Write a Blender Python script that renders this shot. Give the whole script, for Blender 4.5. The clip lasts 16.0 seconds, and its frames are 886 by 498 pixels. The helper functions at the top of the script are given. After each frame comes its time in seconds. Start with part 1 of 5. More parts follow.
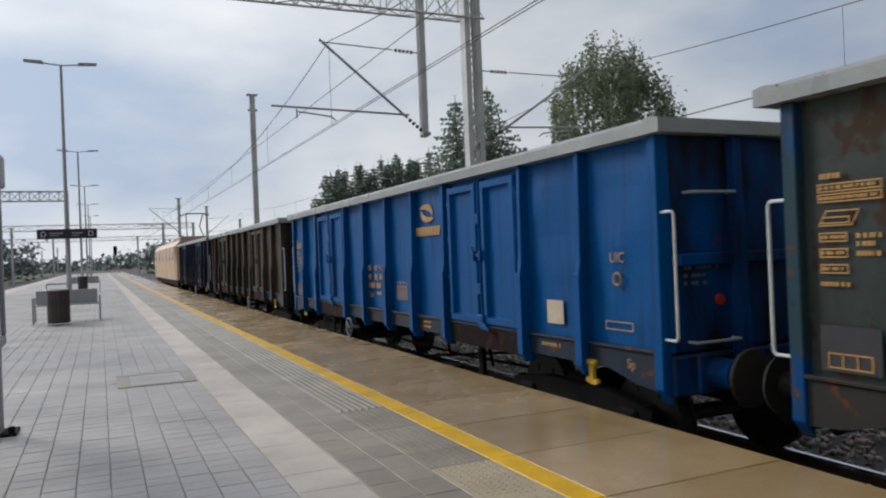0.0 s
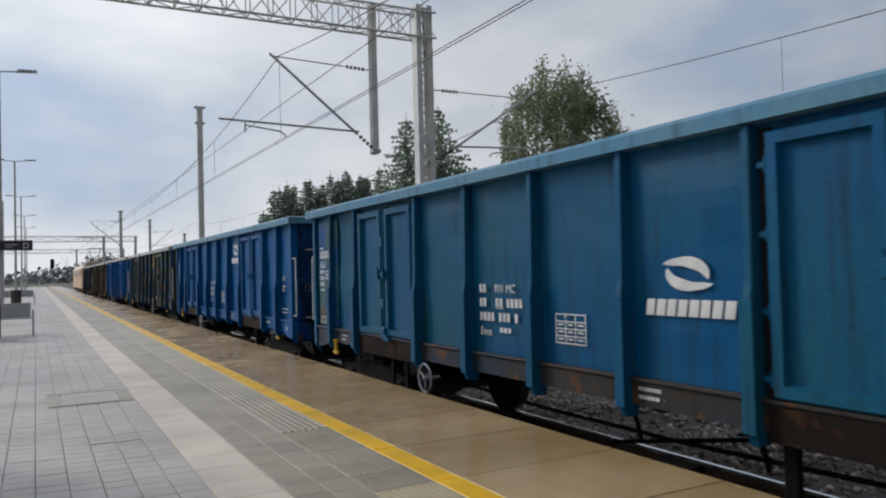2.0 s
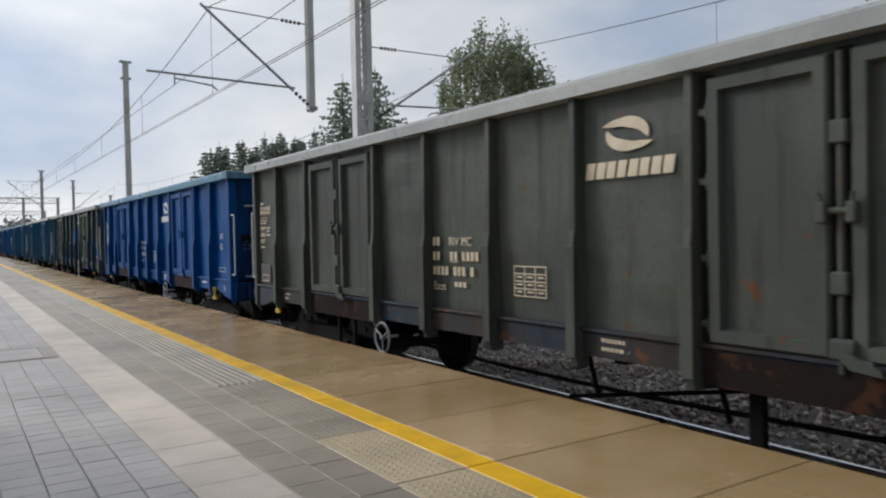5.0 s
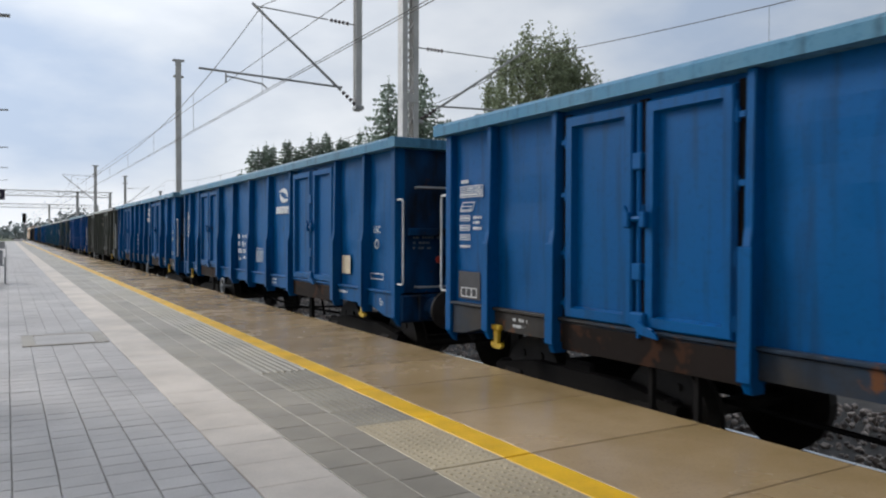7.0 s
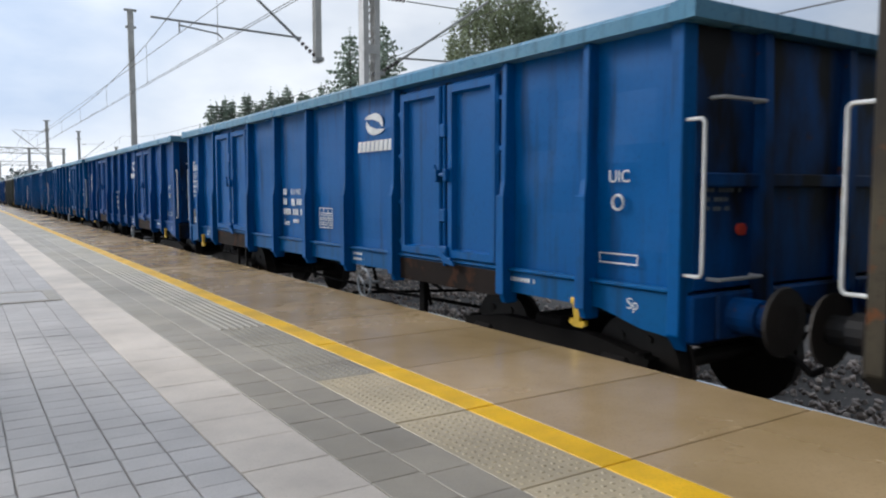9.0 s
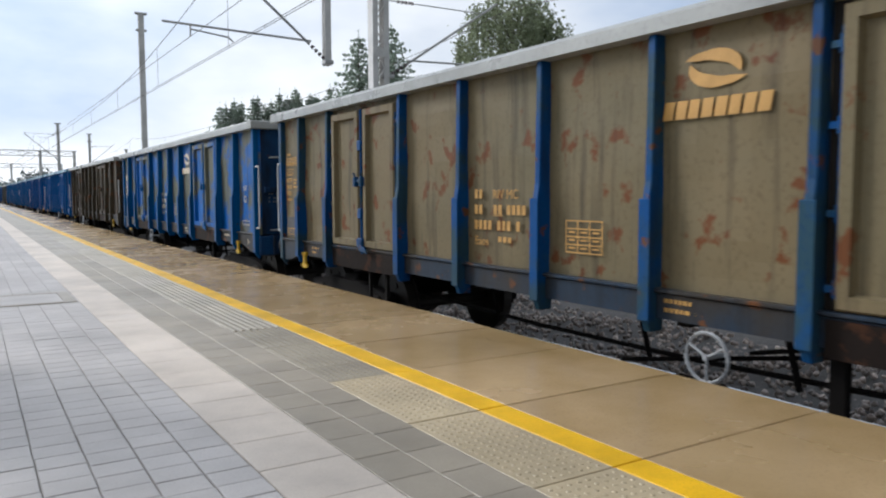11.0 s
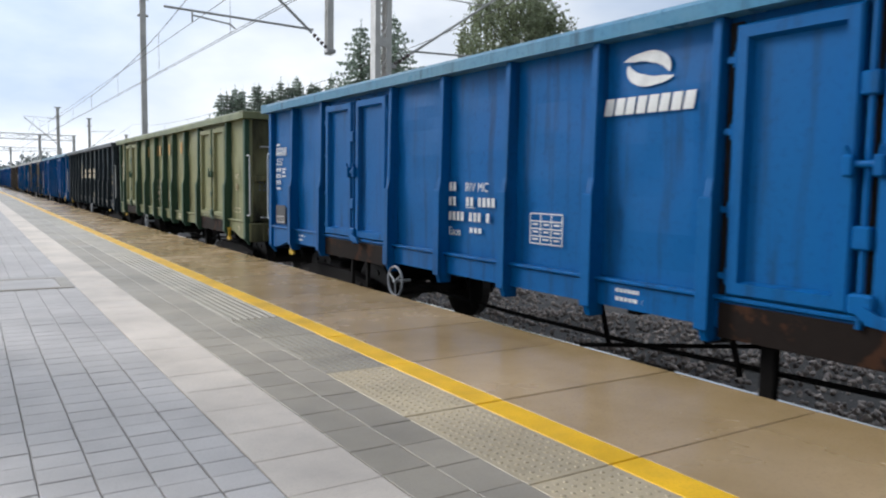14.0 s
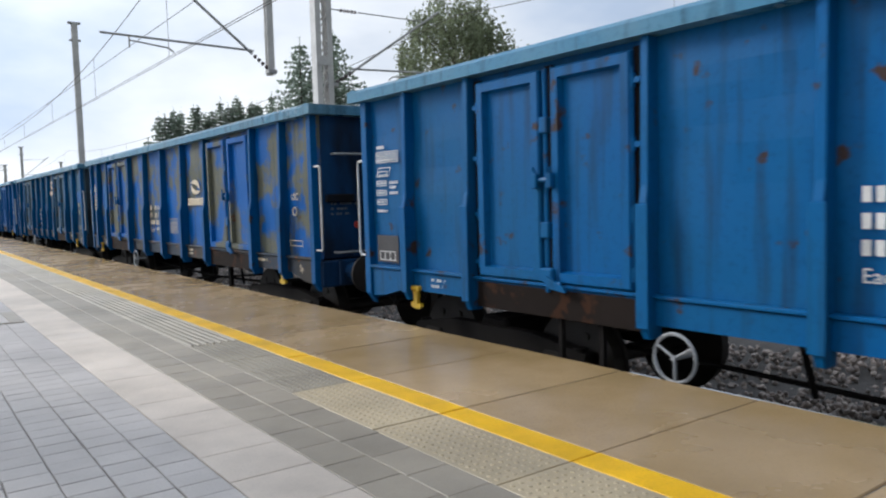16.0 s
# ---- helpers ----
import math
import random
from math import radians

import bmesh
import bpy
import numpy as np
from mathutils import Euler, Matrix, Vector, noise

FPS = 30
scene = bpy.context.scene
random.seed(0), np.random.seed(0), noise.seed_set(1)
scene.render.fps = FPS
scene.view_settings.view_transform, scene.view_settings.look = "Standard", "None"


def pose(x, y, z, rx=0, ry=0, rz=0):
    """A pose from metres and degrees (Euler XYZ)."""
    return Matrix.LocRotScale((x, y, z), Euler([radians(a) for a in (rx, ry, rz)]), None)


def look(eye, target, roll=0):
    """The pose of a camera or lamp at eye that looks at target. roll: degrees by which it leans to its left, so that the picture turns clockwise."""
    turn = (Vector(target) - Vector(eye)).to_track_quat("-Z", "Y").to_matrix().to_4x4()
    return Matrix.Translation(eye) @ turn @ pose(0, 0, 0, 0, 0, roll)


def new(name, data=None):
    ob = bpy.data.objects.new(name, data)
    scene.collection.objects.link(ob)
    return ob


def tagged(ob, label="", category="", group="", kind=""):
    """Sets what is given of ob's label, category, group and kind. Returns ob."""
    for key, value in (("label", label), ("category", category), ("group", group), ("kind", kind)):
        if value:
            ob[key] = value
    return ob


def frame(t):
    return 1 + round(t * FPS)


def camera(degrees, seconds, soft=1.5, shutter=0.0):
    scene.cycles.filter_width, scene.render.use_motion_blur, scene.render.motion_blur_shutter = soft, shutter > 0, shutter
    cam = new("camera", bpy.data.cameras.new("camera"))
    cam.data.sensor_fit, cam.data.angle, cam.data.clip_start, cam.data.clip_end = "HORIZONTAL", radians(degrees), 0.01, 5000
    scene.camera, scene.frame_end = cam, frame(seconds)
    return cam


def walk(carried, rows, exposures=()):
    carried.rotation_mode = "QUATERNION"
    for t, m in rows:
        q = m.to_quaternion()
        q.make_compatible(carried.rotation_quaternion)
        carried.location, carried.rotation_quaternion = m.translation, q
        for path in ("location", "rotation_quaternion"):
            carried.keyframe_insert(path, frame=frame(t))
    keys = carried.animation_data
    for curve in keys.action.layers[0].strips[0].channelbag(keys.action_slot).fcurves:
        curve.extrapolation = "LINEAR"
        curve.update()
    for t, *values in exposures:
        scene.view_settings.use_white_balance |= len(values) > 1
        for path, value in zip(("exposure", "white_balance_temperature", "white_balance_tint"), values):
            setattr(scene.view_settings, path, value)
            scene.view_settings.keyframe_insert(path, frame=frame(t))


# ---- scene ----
cam = camera(61.0, 16.0, soft=2.1, shutter=0.04)
PATH = [
    (0, (0.082, 0.228, 1.375), (0.913, 2.047, 1.383), -2.3),
    (0.5, (0.077, 0.206, 1.406), (0.879, 2.038, 1.443), -2.9),
    (1, (0.084, 0.216, 1.396), (0.875, 2.053, 1.424), -2.4),
    (1.5, (0.111, 0.252, 1.369), (1.011, 2.037, 1.404), -1.7),
    (2, (0.115, 0.28, 1.374), (1.068, 2.037, 1.426), -1.5),
    (2.5, (0.076, 0.254, 1.293), (1.063, 1.993, 1.338), -0.5),
    (3, (0.109, 0.306, 1.253), (1.075, 2.057, 1.241), -2.4),
    (3.5, (0.098, 0.29, 1.254), (1.071, 2.037, 1.241), -2.0),
    (3.7, (0.117, 0.32, 1.241), (1.093, 2.065, 1.211), -1.7),
    (6, (0.123, 0.396, 1.249), (1.288, 2.021, 1.22), -1.4),
    (6.5, (0.085, 0.367, 1.273), (1.139, 2.066, 1.317), 0.3),
    (7, (0.085, 0.343, 1.184), (1.088, 2.072, 1.149), 0.2),
    (7.5, (0.14, 0.403, 1.15), (1.137, 2.13, 0.99), -0.6),
    (8, (0.115, 0.375, 1.173), (1.184, 2.062, 1.068), -1.5),
    (8.5, (0.139, 0.391, 1.159), (1.239, 2.054, 1.008), 0.3),
    (8.7, (0.152, 0.418, 1.152), (1.241, 2.089, 1.001), 0.2),
    (10.8, (0.114, 0.374, 1.164), (1.192, 2.051, 1.009), -1.0),
    (11, (0.102, 0.378, 1.164), (1.165, 2.066, 1.016), -0.2),
    (11.5, (0.097, 0.392, 1.158), (1.118, 2.105, 1.011), 0.5),
    (12, (0.114, 0.399, 1.156), (1.168, 2.092, 0.993), -0.0),
    (12.5, (0.11, 0.403, 1.155), (1.189, 2.08, 1.0), -0.5),
    (13, (0.131, 0.405, 1.148), (1.2, 2.087, 0.981), 0.1),
    (13.5, (0.14, 0.419, 1.153), (1.207, 2.103, 0.983), 0.9),
    (14, (0.108, 0.399, 1.171), (1.173, 2.083, 1.001), 0.9),
    (14.5, (0.109, 0.411, 1.174), (1.217, 2.065, 0.981), 0.8),
    (15, (0.093, 0.409, 1.181), (1.232, 2.05, 1.093), 1.1),
    (15.5, (0.036, 0.34, 1.168), (1.144, 1.999, 1.032), -0.5),
    (16, (-0.023, 0.285, 1.202), (1.156, 1.895, 1.065), -1.6),
]
walk(cam, [(t, look(eye, target, roll)) for t, eye, target, roll in PATH], exposures=[(0, -0.38, 6500, 10), (1, -0.42, 6500, 10), (3.5, -0.29, 6600, 10), (7, -0.12, 6450, 10), (8.5, 0.02, 6350, 10), (11, 0.2, 6350, 10), (16, 0.2, 6350, 10)])

# ---- world, light ----
world = bpy.data.worlds.new("overcast_sky")
scene.world = world
world.use_nodes = True
SUN_DIR = Vector((-0.5, 0.77, 0.5)).normalized()
SUN_EL, SUN_ROT = math.asin(SUN_DIR.z), math.atan2(SUN_DIR.x, SUN_DIR.y)


def build_world():
    """Cloud layers over a clear sky, brightest round the veiled sun."""
    nt = world.node_tree
    nt.nodes.clear()
    N, Lk = nt.nodes.new, nt.links.new
    out, bg = N("ShaderNodeOutputWorld"), N("ShaderNodeBackground")
    sky = N("ShaderNodeTexSky")
    sky.sky_type, sky.sun_disc = "NISHITA", False
    sky.sun_elevation, sky.sun_rotation = SUN_EL, SUN_ROT
    sky.air_density, sky.dust_density, sky.ozone_density = 1.0, 2.0, 1.5
    co, mp = N("ShaderNodeTexCoord"), N("ShaderNodeMapping")
    mp.inputs["Scale"].default_value = (1.0, 1.0, 2.4)
    mp.inputs["Location"].default_value = (3.1, 0.4, 0.2)
    n1 = N("ShaderNodeTexNoise")
    n1.inputs["Scale"].default_value, n1.inputs["Detail"].default_value, n1.inputs["Roughness"].default_value = 1.9, 8, 0.5
    r1 = N("ShaderNodeValToRGB")
    r1.color_ramp.elements[0].position, r1.color_ramp.elements[1].position = 0.36, 0.64
    r1.color_ramp.elements[0].color = (6.1, 7.4, 9.5, 1)
    r1.color_ramp.elements[1].color = (12.7, 13.1, 13.6, 1)
    mid = r1.color_ramp.elements.new(0.5)
    mid.color = (9.5, 10.2, 11.2, 1)
    dot = N("ShaderNodeVectorMath")
    dot.operation = "DOT_PRODUCT"
    dot.inputs[1].default_value = SUN_DIR
    glow = N("ShaderNodeMapRange")
    glow.interpolation_type = "SMOOTHSTEP"
    glow.inputs["From Min"].default_value, glow.inputs["From Max"].default_value = 0.45, 0.95
    glow.inputs["To Min"].default_value, glow.inputs["To Max"].default_value = 1.0, 1.42
    away = N("ShaderNodeMapRange")
    away.interpolation_type = "SMOOTHSTEP"
    away.inputs["From Min"].default_value, away.inputs["From Max"].default_value = -0.5, 0.35
    away.inputs["To Min"].default_value, away.inputs["To Max"].default_value = 0.42, 1.0
    core = N("ShaderNodeMapRange")
    core.interpolation_type = "SMOOTHSTEP"
    core.inputs["From Min"].default_value, core.inputs["From Max"].default_value = 0.93, 1.0
    core.inputs["To Min"].default_value, core.inputs["To Max"].default_value = 0.0, 4.0
    veil = N("ShaderNodeMath")
    veil.operation = "ADD"
    both = N("ShaderNodeMath")
    both.operation = "MULTIPLY"
    lit = N("ShaderNodeVectorMath")
    lit.operation = "SCALE"
    mix = N("ShaderNodeMix")
    mix.data_type = "RGBA"
    mix.inputs["Factor"].default_value = 0.92
    Lk(co.outputs["Generated"], mp.inputs["Vector"])
    Lk(co.outputs["Generated"], dot.inputs[0])
    Lk(dot.outputs["Value"], glow.inputs["Value"])
    Lk(mp.outputs["Vector"], n1.inputs["Vector"])
    Lk(n1.outputs["Fac"], r1.inputs["Fac"])
    Lk(r1.outputs["Color"], lit.inputs[0])
    Lk(dot.outputs["Value"], away.inputs["Value"])
    Lk(dot.outputs["Value"], core.inputs["Value"])
    Lk(glow.outputs["Result"], veil.inputs[0])
    Lk(core.outputs["Result"], veil.inputs[1])
    Lk(veil.outputs["Value"], both.inputs[0])
    Lk(away.outputs["Result"], both.inputs[1])
    Lk(both.outputs["Value"], lit.inputs["Scale"])
    Lk(sky.outputs["Color"], mix.inputs["A"])
    Lk(lit.outputs["Vector"], mix.inputs["B"])
    Lk(mix.outputs["Result"], bg.inputs["Color"])
    bg.inputs["Strength"].default_value = 0.075
    Lk(bg.outputs["Background"], out.inputs["Surface"])


build_world()
sun_data = bpy.data.lights.new("sun", "SUN")
sun_data.energy, sun_data.angle, sun_data.color = 1.8, radians(16), (1.0, 0.96, 0.91)
sun = new("sun", sun_data)
sun.matrix_world = look(SUN_DIR * 60, (0, 0, 0))


# ---- materials ----
MATS = {}


def surface(name, base, rough=0.6, metal=0.0, vary=None, scale=3.0, amount=0.35, fine=40.0, bump=0.15, wet=0.0, coord="Object", stretch=(1, 1, 1), per_piece=0.0, rust=None, rust_at=0.62, spec=0.5, streak=None, rust_scale=5.0, blotch=0.06, thin=0.0, bias=0.0, streak_at=(0.52, 0.95)):
    """A node material: base colour varied at two scales, optional rust, wet gloss patches and relief."""
    if name in MATS:
        return MATS[name]
    m = bpy.data.materials.new(name)
    m.use_nodes = True
    nt = m.node_tree
    N, Lk = nt.nodes.new, nt.links.new
    b = nt.nodes["Principled BSDF"]
    b.inputs["Metallic"].default_value, b.inputs["Specular IOR Level"].default_value = metal, spec
    co, mp = N("ShaderNodeTexCoord"), N("ShaderNodeMapping")
    mp.inputs["Scale"].default_value = stretch
    if coord == "World":
        where = N("ShaderNodeNewGeometry").outputs["Position"]
    elif coord == "Piece":
        info0, shift = N("ShaderNodeObjectInfo"), N("ShaderNodeVectorMath")
        shift.operation = "MULTIPLY_ADD"
        shift.inputs[1].default_value = (37.0, 53.0, 29.0)
        Lk(info0.outputs["Random"], shift.inputs[0])
        Lk(co.outputs["Object"], shift.inputs[2])
        where = shift.outputs["Vector"]
    else:
        where = co.outputs[coord]
    Lk(where, mp.inputs["Vector"])

    def tex(sc, detail=6, rgh=0.6):
        t = N("ShaderNodeTexNoise")
        t.inputs["Scale"].default_value, t.inputs["Detail"].default_value, t.inputs["Roughness"].default_value = sc, detail, rgh
        Lk(mp.outputs["Vector"], t.inputs["Vector"])
        return t.outputs["Fac"]

    def ramp(src, lo, hi):
        r = N("ShaderNodeMapRange")
        r.inputs["From Min"].default_value, r.inputs["From Max"].default_value = lo, hi
        Lk(src, r.inputs["Value"])
        return r.outputs["Result"]

    def mixed(a, c, fac):
        x = N("ShaderNodeMix")
        x.data_type = "RGBA"
        for sock, val in (("A", a), ("B", c)):
            if isinstance(val, tuple):
                x.inputs[sock].default_value = (*val, 1)
            else:
                Lk(val, x.inputs[sock])
        if isinstance(fac, float):
            x.inputs["Factor"].default_value = fac
        else:
            Lk(fac, x.inputs["Factor"])
        return x.outputs["Result"]

    second = vary or tuple(c * 0.62 for c in base)
    big, small = tex(scale), tex(fine, 4)
    spread = 0.5 - amount * 0.5
    col = mixed(base, second, ramp(big, 0.5 - 0.32 + spread * 0.4, 0.5 + 0.32 - spread * 0.2) if vary is None else ramp(big, 0.5 + bias - blotch * 0.5, 0.5 + bias + blotch * 0.5))
    col = mixed(col, tuple(c * 0.55 for c in base), ramp(small, 0.52, 0.95))
    if rust is not None:
        t2 = tex(rust_scale, 5, 0.55)
        col = mixed(col, rust, ramp(t2, rust_at, rust_at + 0.06))
    if streak is not None:
        sm = N("ShaderNodeMapping")
        sm.inputs["Scale"].default_value = (9, 9, 0.7) if streak_at[0] > 0.5 else (2.6, 2.6, 0.9)
        Lk(where, sm.inputs["Vector"])
        st = N("ShaderNodeTexNoise")
        st.inputs["Scale"].default_value, st.inputs["Detail"].default_value = 1.0, 5
        Lk(sm.outputs["Vector"], st.inputs["Vector"])
        col = mixed(col, streak, ramp(st.outputs["Fac"], *streak_at))
    if per_piece:
        info = N("ShaderNodeObjectInfo")
        geo = N("ShaderNodeNewGeometry")
        add = N("ShaderNodeMath")
        add.operation = "ADD"
        Lk(info.outputs["Random"], add.inputs[0])
        Lk(geo.outputs["Random Per Island"], add.inputs[1])
        fr = N("ShaderNodeMath")
        fr.operation = "FRACT"
        Lk(add.outputs["Value"], fr.inputs[0])
        hsv = N("ShaderNodeHueSaturation")
        Lk(ramp(fr.outputs["Value"], -0.0, 1.0), N("ShaderNodeMath").inputs[0])
        rr = N("ShaderNodeMapRange")
        rr.inputs["To Min"].default_value, rr.inputs["To Max"].default_value = 1 - per_piece, 1 + per_piece
        Lk(fr.outputs["Value"], rr.inputs["Value"])
        Lk(rr.outputs["Result"], hsv.inputs["Value"])
        Lk(col, hsv.inputs["Color"])
        col = hsv.outputs["Color"]
    Lk(col, b.inputs["Base Color"])
    if wet:
        rm = N("ShaderNodeMapRange")
        rm.inputs["From Min"].default_value, rm.inputs["From Max"].default_value = 0.35, 0.65
        rm.inputs["To Min"].default_value, rm.inputs["To Max"].default_value = max(0.04, rough - wet), rough
        Lk(tex(scale * 0.8 if scale < 6 else 2.0, 5), rm.inputs["Value"])
        Lk(rm.outputs["Result"], b.inputs["Roughness"])
    else:
        rm = N("ShaderNodeMapRange")
        rm.inputs["To Min"].default_value, rm.inputs["To Max"].default_value = max(0.03, rough - 0.12), min(1, rough + 0.12)
        Lk(big, rm.inputs["Value"])
        Lk(rm.outputs["Result"], b.inputs["Roughness"])
    if bump:
        bp = N("ShaderNodeBump")
        bp.inputs["Strength"].default_value, bp.inputs["Distance"].default_value = bump, 0.01
        Lk(small, bp.inputs["Height"])
        Lk(bp.outputs["Normal"], b.inputs["Normal"])
    if thin:
        tl, mx = N("ShaderNodeBsdfTranslucent"), N("ShaderNodeMixShader")
        mx.inputs["Fac"].default_value = thin
        Lk(col, tl.inputs["Color"])
        Lk(b.outputs["BSDF"], mx.inputs[1])
        Lk(tl.outputs["BSDF"], mx.inputs[2])
        Lk(mx.outputs["Shader"], nt.nodes["Material Output"].inputs["Surface"])
    MATS[name] = m
    return m


STEEL = surface("galvanised_steel", (0.5, 0.5, 0.5), 0.5, 0.2, scale=1.5, fine=25)
CONC_MAST = surface("pale_mast_paint", (0.72, 0.71, 0.69), 0.7, scale=1.2, fine=20)
DARK_INS = surface("brown_insulator", (0.08, 0.06, 0.06), 0.3, scale=5)
WIRE = surface("copper_wire", (0.13, 0.12, 0.11), 0.5, 0.4, scale=1)
SLAB = surface("wet_edge_slab", (0.455, 0.32, 0.175), 0.34, scale=0.9, fine=55, bump=0.05, wet=0.2, per_piece=0.06, vary=(0.3, 0.2, 0.085), blotch=0.4, spec=0.42, coord="World")
TACT = surface("wet_tactile_slab", (0.52, 0.42, 0.27), 0.48, scale=1.5, fine=60, bump=0.06, wet=0.18, per_piece=0.05, spec=0.4, coord="World")
TACT_GREY = surface("grey_tactile_paver", (0.37, 0.32, 0.24), 0.48, scale=1.5, fine=60, bump=0.06, wet=0.18, per_piece=0.08, spec=0.4, coord="World")
YELLOW = surface("yellow_line_paint", (0.88, 0.5, 0.012), 0.5, scale=2.0, amount=0.1, fine=70, bump=0.05, wet=0.15, spec=0.3, coord="World")
PAVER = surface("wet_grey_paver", (0.5, 0.465, 0.44), 0.55, scale=0.8, amount=0.1, fine=90, bump=0.06, wet=0.12, per_piece=0.04, spec=0.35, coord="World")
PAVER_DARK = surface("wet_brown_grey_paver", (0.36, 0.31, 0.24), 0.5, scale=0.9, amount=0.2, fine=90, bump=0.08, wet=0.16, per_piece=0.08, spec=0.4, coord="World")
STRIP = surface("pale_strip_slab", (0.68, 0.59, 0.5), 0.55, scale=1.0, amount=0.1, fine=80, bump=0.05, wet=0.1, per_piece=0.012, spec=0.35, coord="World")
JOINT = surface("wet_joint_sand", (0.29, 0.265, 0.23), 0.6, scale=2, fine=120, bump=0.2)
CONC = surface("grey_concrete", (0.3, 0.28, 0.25), 0.7, scale=1.5, fine=30)
BALLAST = surface("ballast_stone", (0.36, 0.3, 0.26), 0.5, scale=3, fine=20, per_piece=0.6, bump=0.3)
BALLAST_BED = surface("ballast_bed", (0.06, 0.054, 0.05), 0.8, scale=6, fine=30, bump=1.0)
RAIL = surface("rail_steel", (0.16, 0.11, 0.08), 0.5, 0.6, scale=2)
RAIL_TOP = surface("polished_rail_head", (0.6, 0.6, 0.6), 0.22, 1.0, scale=2, bump=0.02)
GRASS = surface("rough_grass", (0.1, 0.12, 0.04), 0.9, scale=0.5, fine=9, bump=0.8)
BARK = surface("bark", (0.12, 0.09, 0.07), 0.9, scale=4, fine=30, bump=0.6)
SPRUCE = surface("spruce_needles", (0.3, 0.37, 0.3), 0.7, scale=1.2, fine=12, per_piece=0.3, thin=0.5)
BIRCH = surface("birch_leaves", (0.28, 0.32, 0.2), 0.6, scale=1.0, fine=12, per_piece=0.3, thin=0.45)
# near-black for grimy underframes and for the painted shade beside the doors
UNDER = surface("grimy_shade_black", (0.014, 0.012, 0.011), 0.85, scale=3, fine=30, spec=0.12)
WHEEL = surface("wheel_steel", (0.04, 0.033, 0.028), 0.6, 0.3, scale=3)
WHITE = surface("white_stencil_paint", (0.72, 0.73, 0.72), 0.5, scale=5, amount=0.4, fine=60, bump=0.0)
CREAM = surface("cream_stencil_paint", (0.66, 0.56, 0.4), 0.55, scale=5, amount=0.5, fine=60, bump=0.0)
ORANGE = surface("orange_stencil_paint", (0.55, 0.3, 0.07), 0.6, scale=5, amount=0.6, fine=60, bump=0.0)
HOOK = surface("yellow_hook_paint", (0.72, 0.45, 0.03), 0.5, scale=8)
DIM = surface("sooted_stencil_paint", (0.14, 0.16, 0.18), 0.6, scale=6, amount=0.5, fine=60, bump=0.0)
BLACK_PANEL = surface("black_stencil_panel", (0.03, 0.03, 0.035), 0.5, scale=5)
RED = surface("red_mark_paint", (0.55, 0.05, 0.03), 0.5, scale=8)
# worn grey rim, lightened so the colour carries the wet sky sheen
CAPGREY = surface("worn_sheen_grey_cap", (0.34, 0.35, 0.335), 0.42, scale=1.4, fine=20, amount=0.6, wet=0.2)
SIGN = surface("navy_sign_panel", (0.025, 0.02, 0.045), 0.4, scale=2)
BIN = surface("dark_bin_wood", (0.06, 0.045, 0.04), 0.6, scale=4)
GLASSY = surface("display_glass", (0.35, 0.37, 0.38), 0.12, scale=1.0, bump=0)
GREYPAINT = surface("light_grey_paint", (0.4, 0.41, 0.42), 0.5, scale=1.2)
LOCO = surface("pale_yellow_loco_paint", (0.66, 0.44, 0.27), 0.5, scale=0.8)
LOCO_ROOF = surface("pinkish_loco_roof", (0.4, 0.3, 0.27), 0.6, scale=1.5)
# pale grey-green leaves, with the distance haze put into the colour
FAR = surface("haze_tinted_foliage", (0.27, 0.31, 0.3), 0.9, scale=0.3, fine=4)
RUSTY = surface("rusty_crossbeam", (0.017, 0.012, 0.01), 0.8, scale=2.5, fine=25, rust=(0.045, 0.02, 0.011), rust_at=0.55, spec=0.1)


# ---- geometry helpers ----
def box(bm, x0, x1, y0, y1, z0, z1):
    v = [bm.verts.new(p) for p in ((x0, y0, z0), (x1, y0, z0), (x1, y1, z0), (x0, y1, z0), (x0, y0, z1), (x1, y0, z1), (x1, y1, z1), (x0, y1, z1))]
    for f in ((3, 2, 1, 0), (4, 5, 6, 7), (0, 1, 5, 4), (1, 2, 6, 5), (2, 3, 7, 6), (3, 0, 4, 7)):
        bm.faces.new([v[i] for i in f])
    return v


def rbox(bm, x0, x1, y0, y1, z0, z1, r=0.015):
    """A box with bevelled edges."""
    tmp = bmesh.new()
    box(tmp, x0, x1, y0, y1, z0, z1)
    bmesh.ops.bevel(tmp, geom=tmp.edges[:], offset=r, segments=1, affect="EDGES", profile=0.6)
    join(bm, tmp)


def join(bm, tmp):
    m = bpy.data.meshes.new("tmp")
    tmp.to_mesh(m)
    tmp.free()
    bm.from_mesh(m)
    bpy.data.meshes.remove(m)


def prism(bm, pts, axis, a, c):
    """A polygon of two coordinates, drawn out along axis 0, 1 or 2 from a to c."""
    def at(p, d):
        q = list(p)
        q.insert(axis, d)
        return q
    lo, hi = [bm.verts.new(at(p, a)) for p in pts], [bm.verts.new(at(p, c)) for p in pts]
    n = len(pts)
    bm.faces.new(lo[::-1])
    bm.faces.new(hi)
    for i in range(n):
        bm.faces.new((lo[i], lo[(i + 1) % n], hi[(i + 1) % n], hi[i]))
    bmesh.ops.recalc_face_normals(bm, faces=bm.faces[:])


def rod(bm, p, q, r, r2=None, seg=8):
    p, q = Vector(p), Vector(q)
    d = q - p
    m = Matrix.Translation((p + q) / 2) @ d.to_track_quat("Z", "Y").to_matrix().to_4x4()
    bmesh.ops.create_cone(bm, cap_ends=True, segments=seg, radius1=r, radius2=r if r2 is None else r2, depth=d.length, matrix=m)


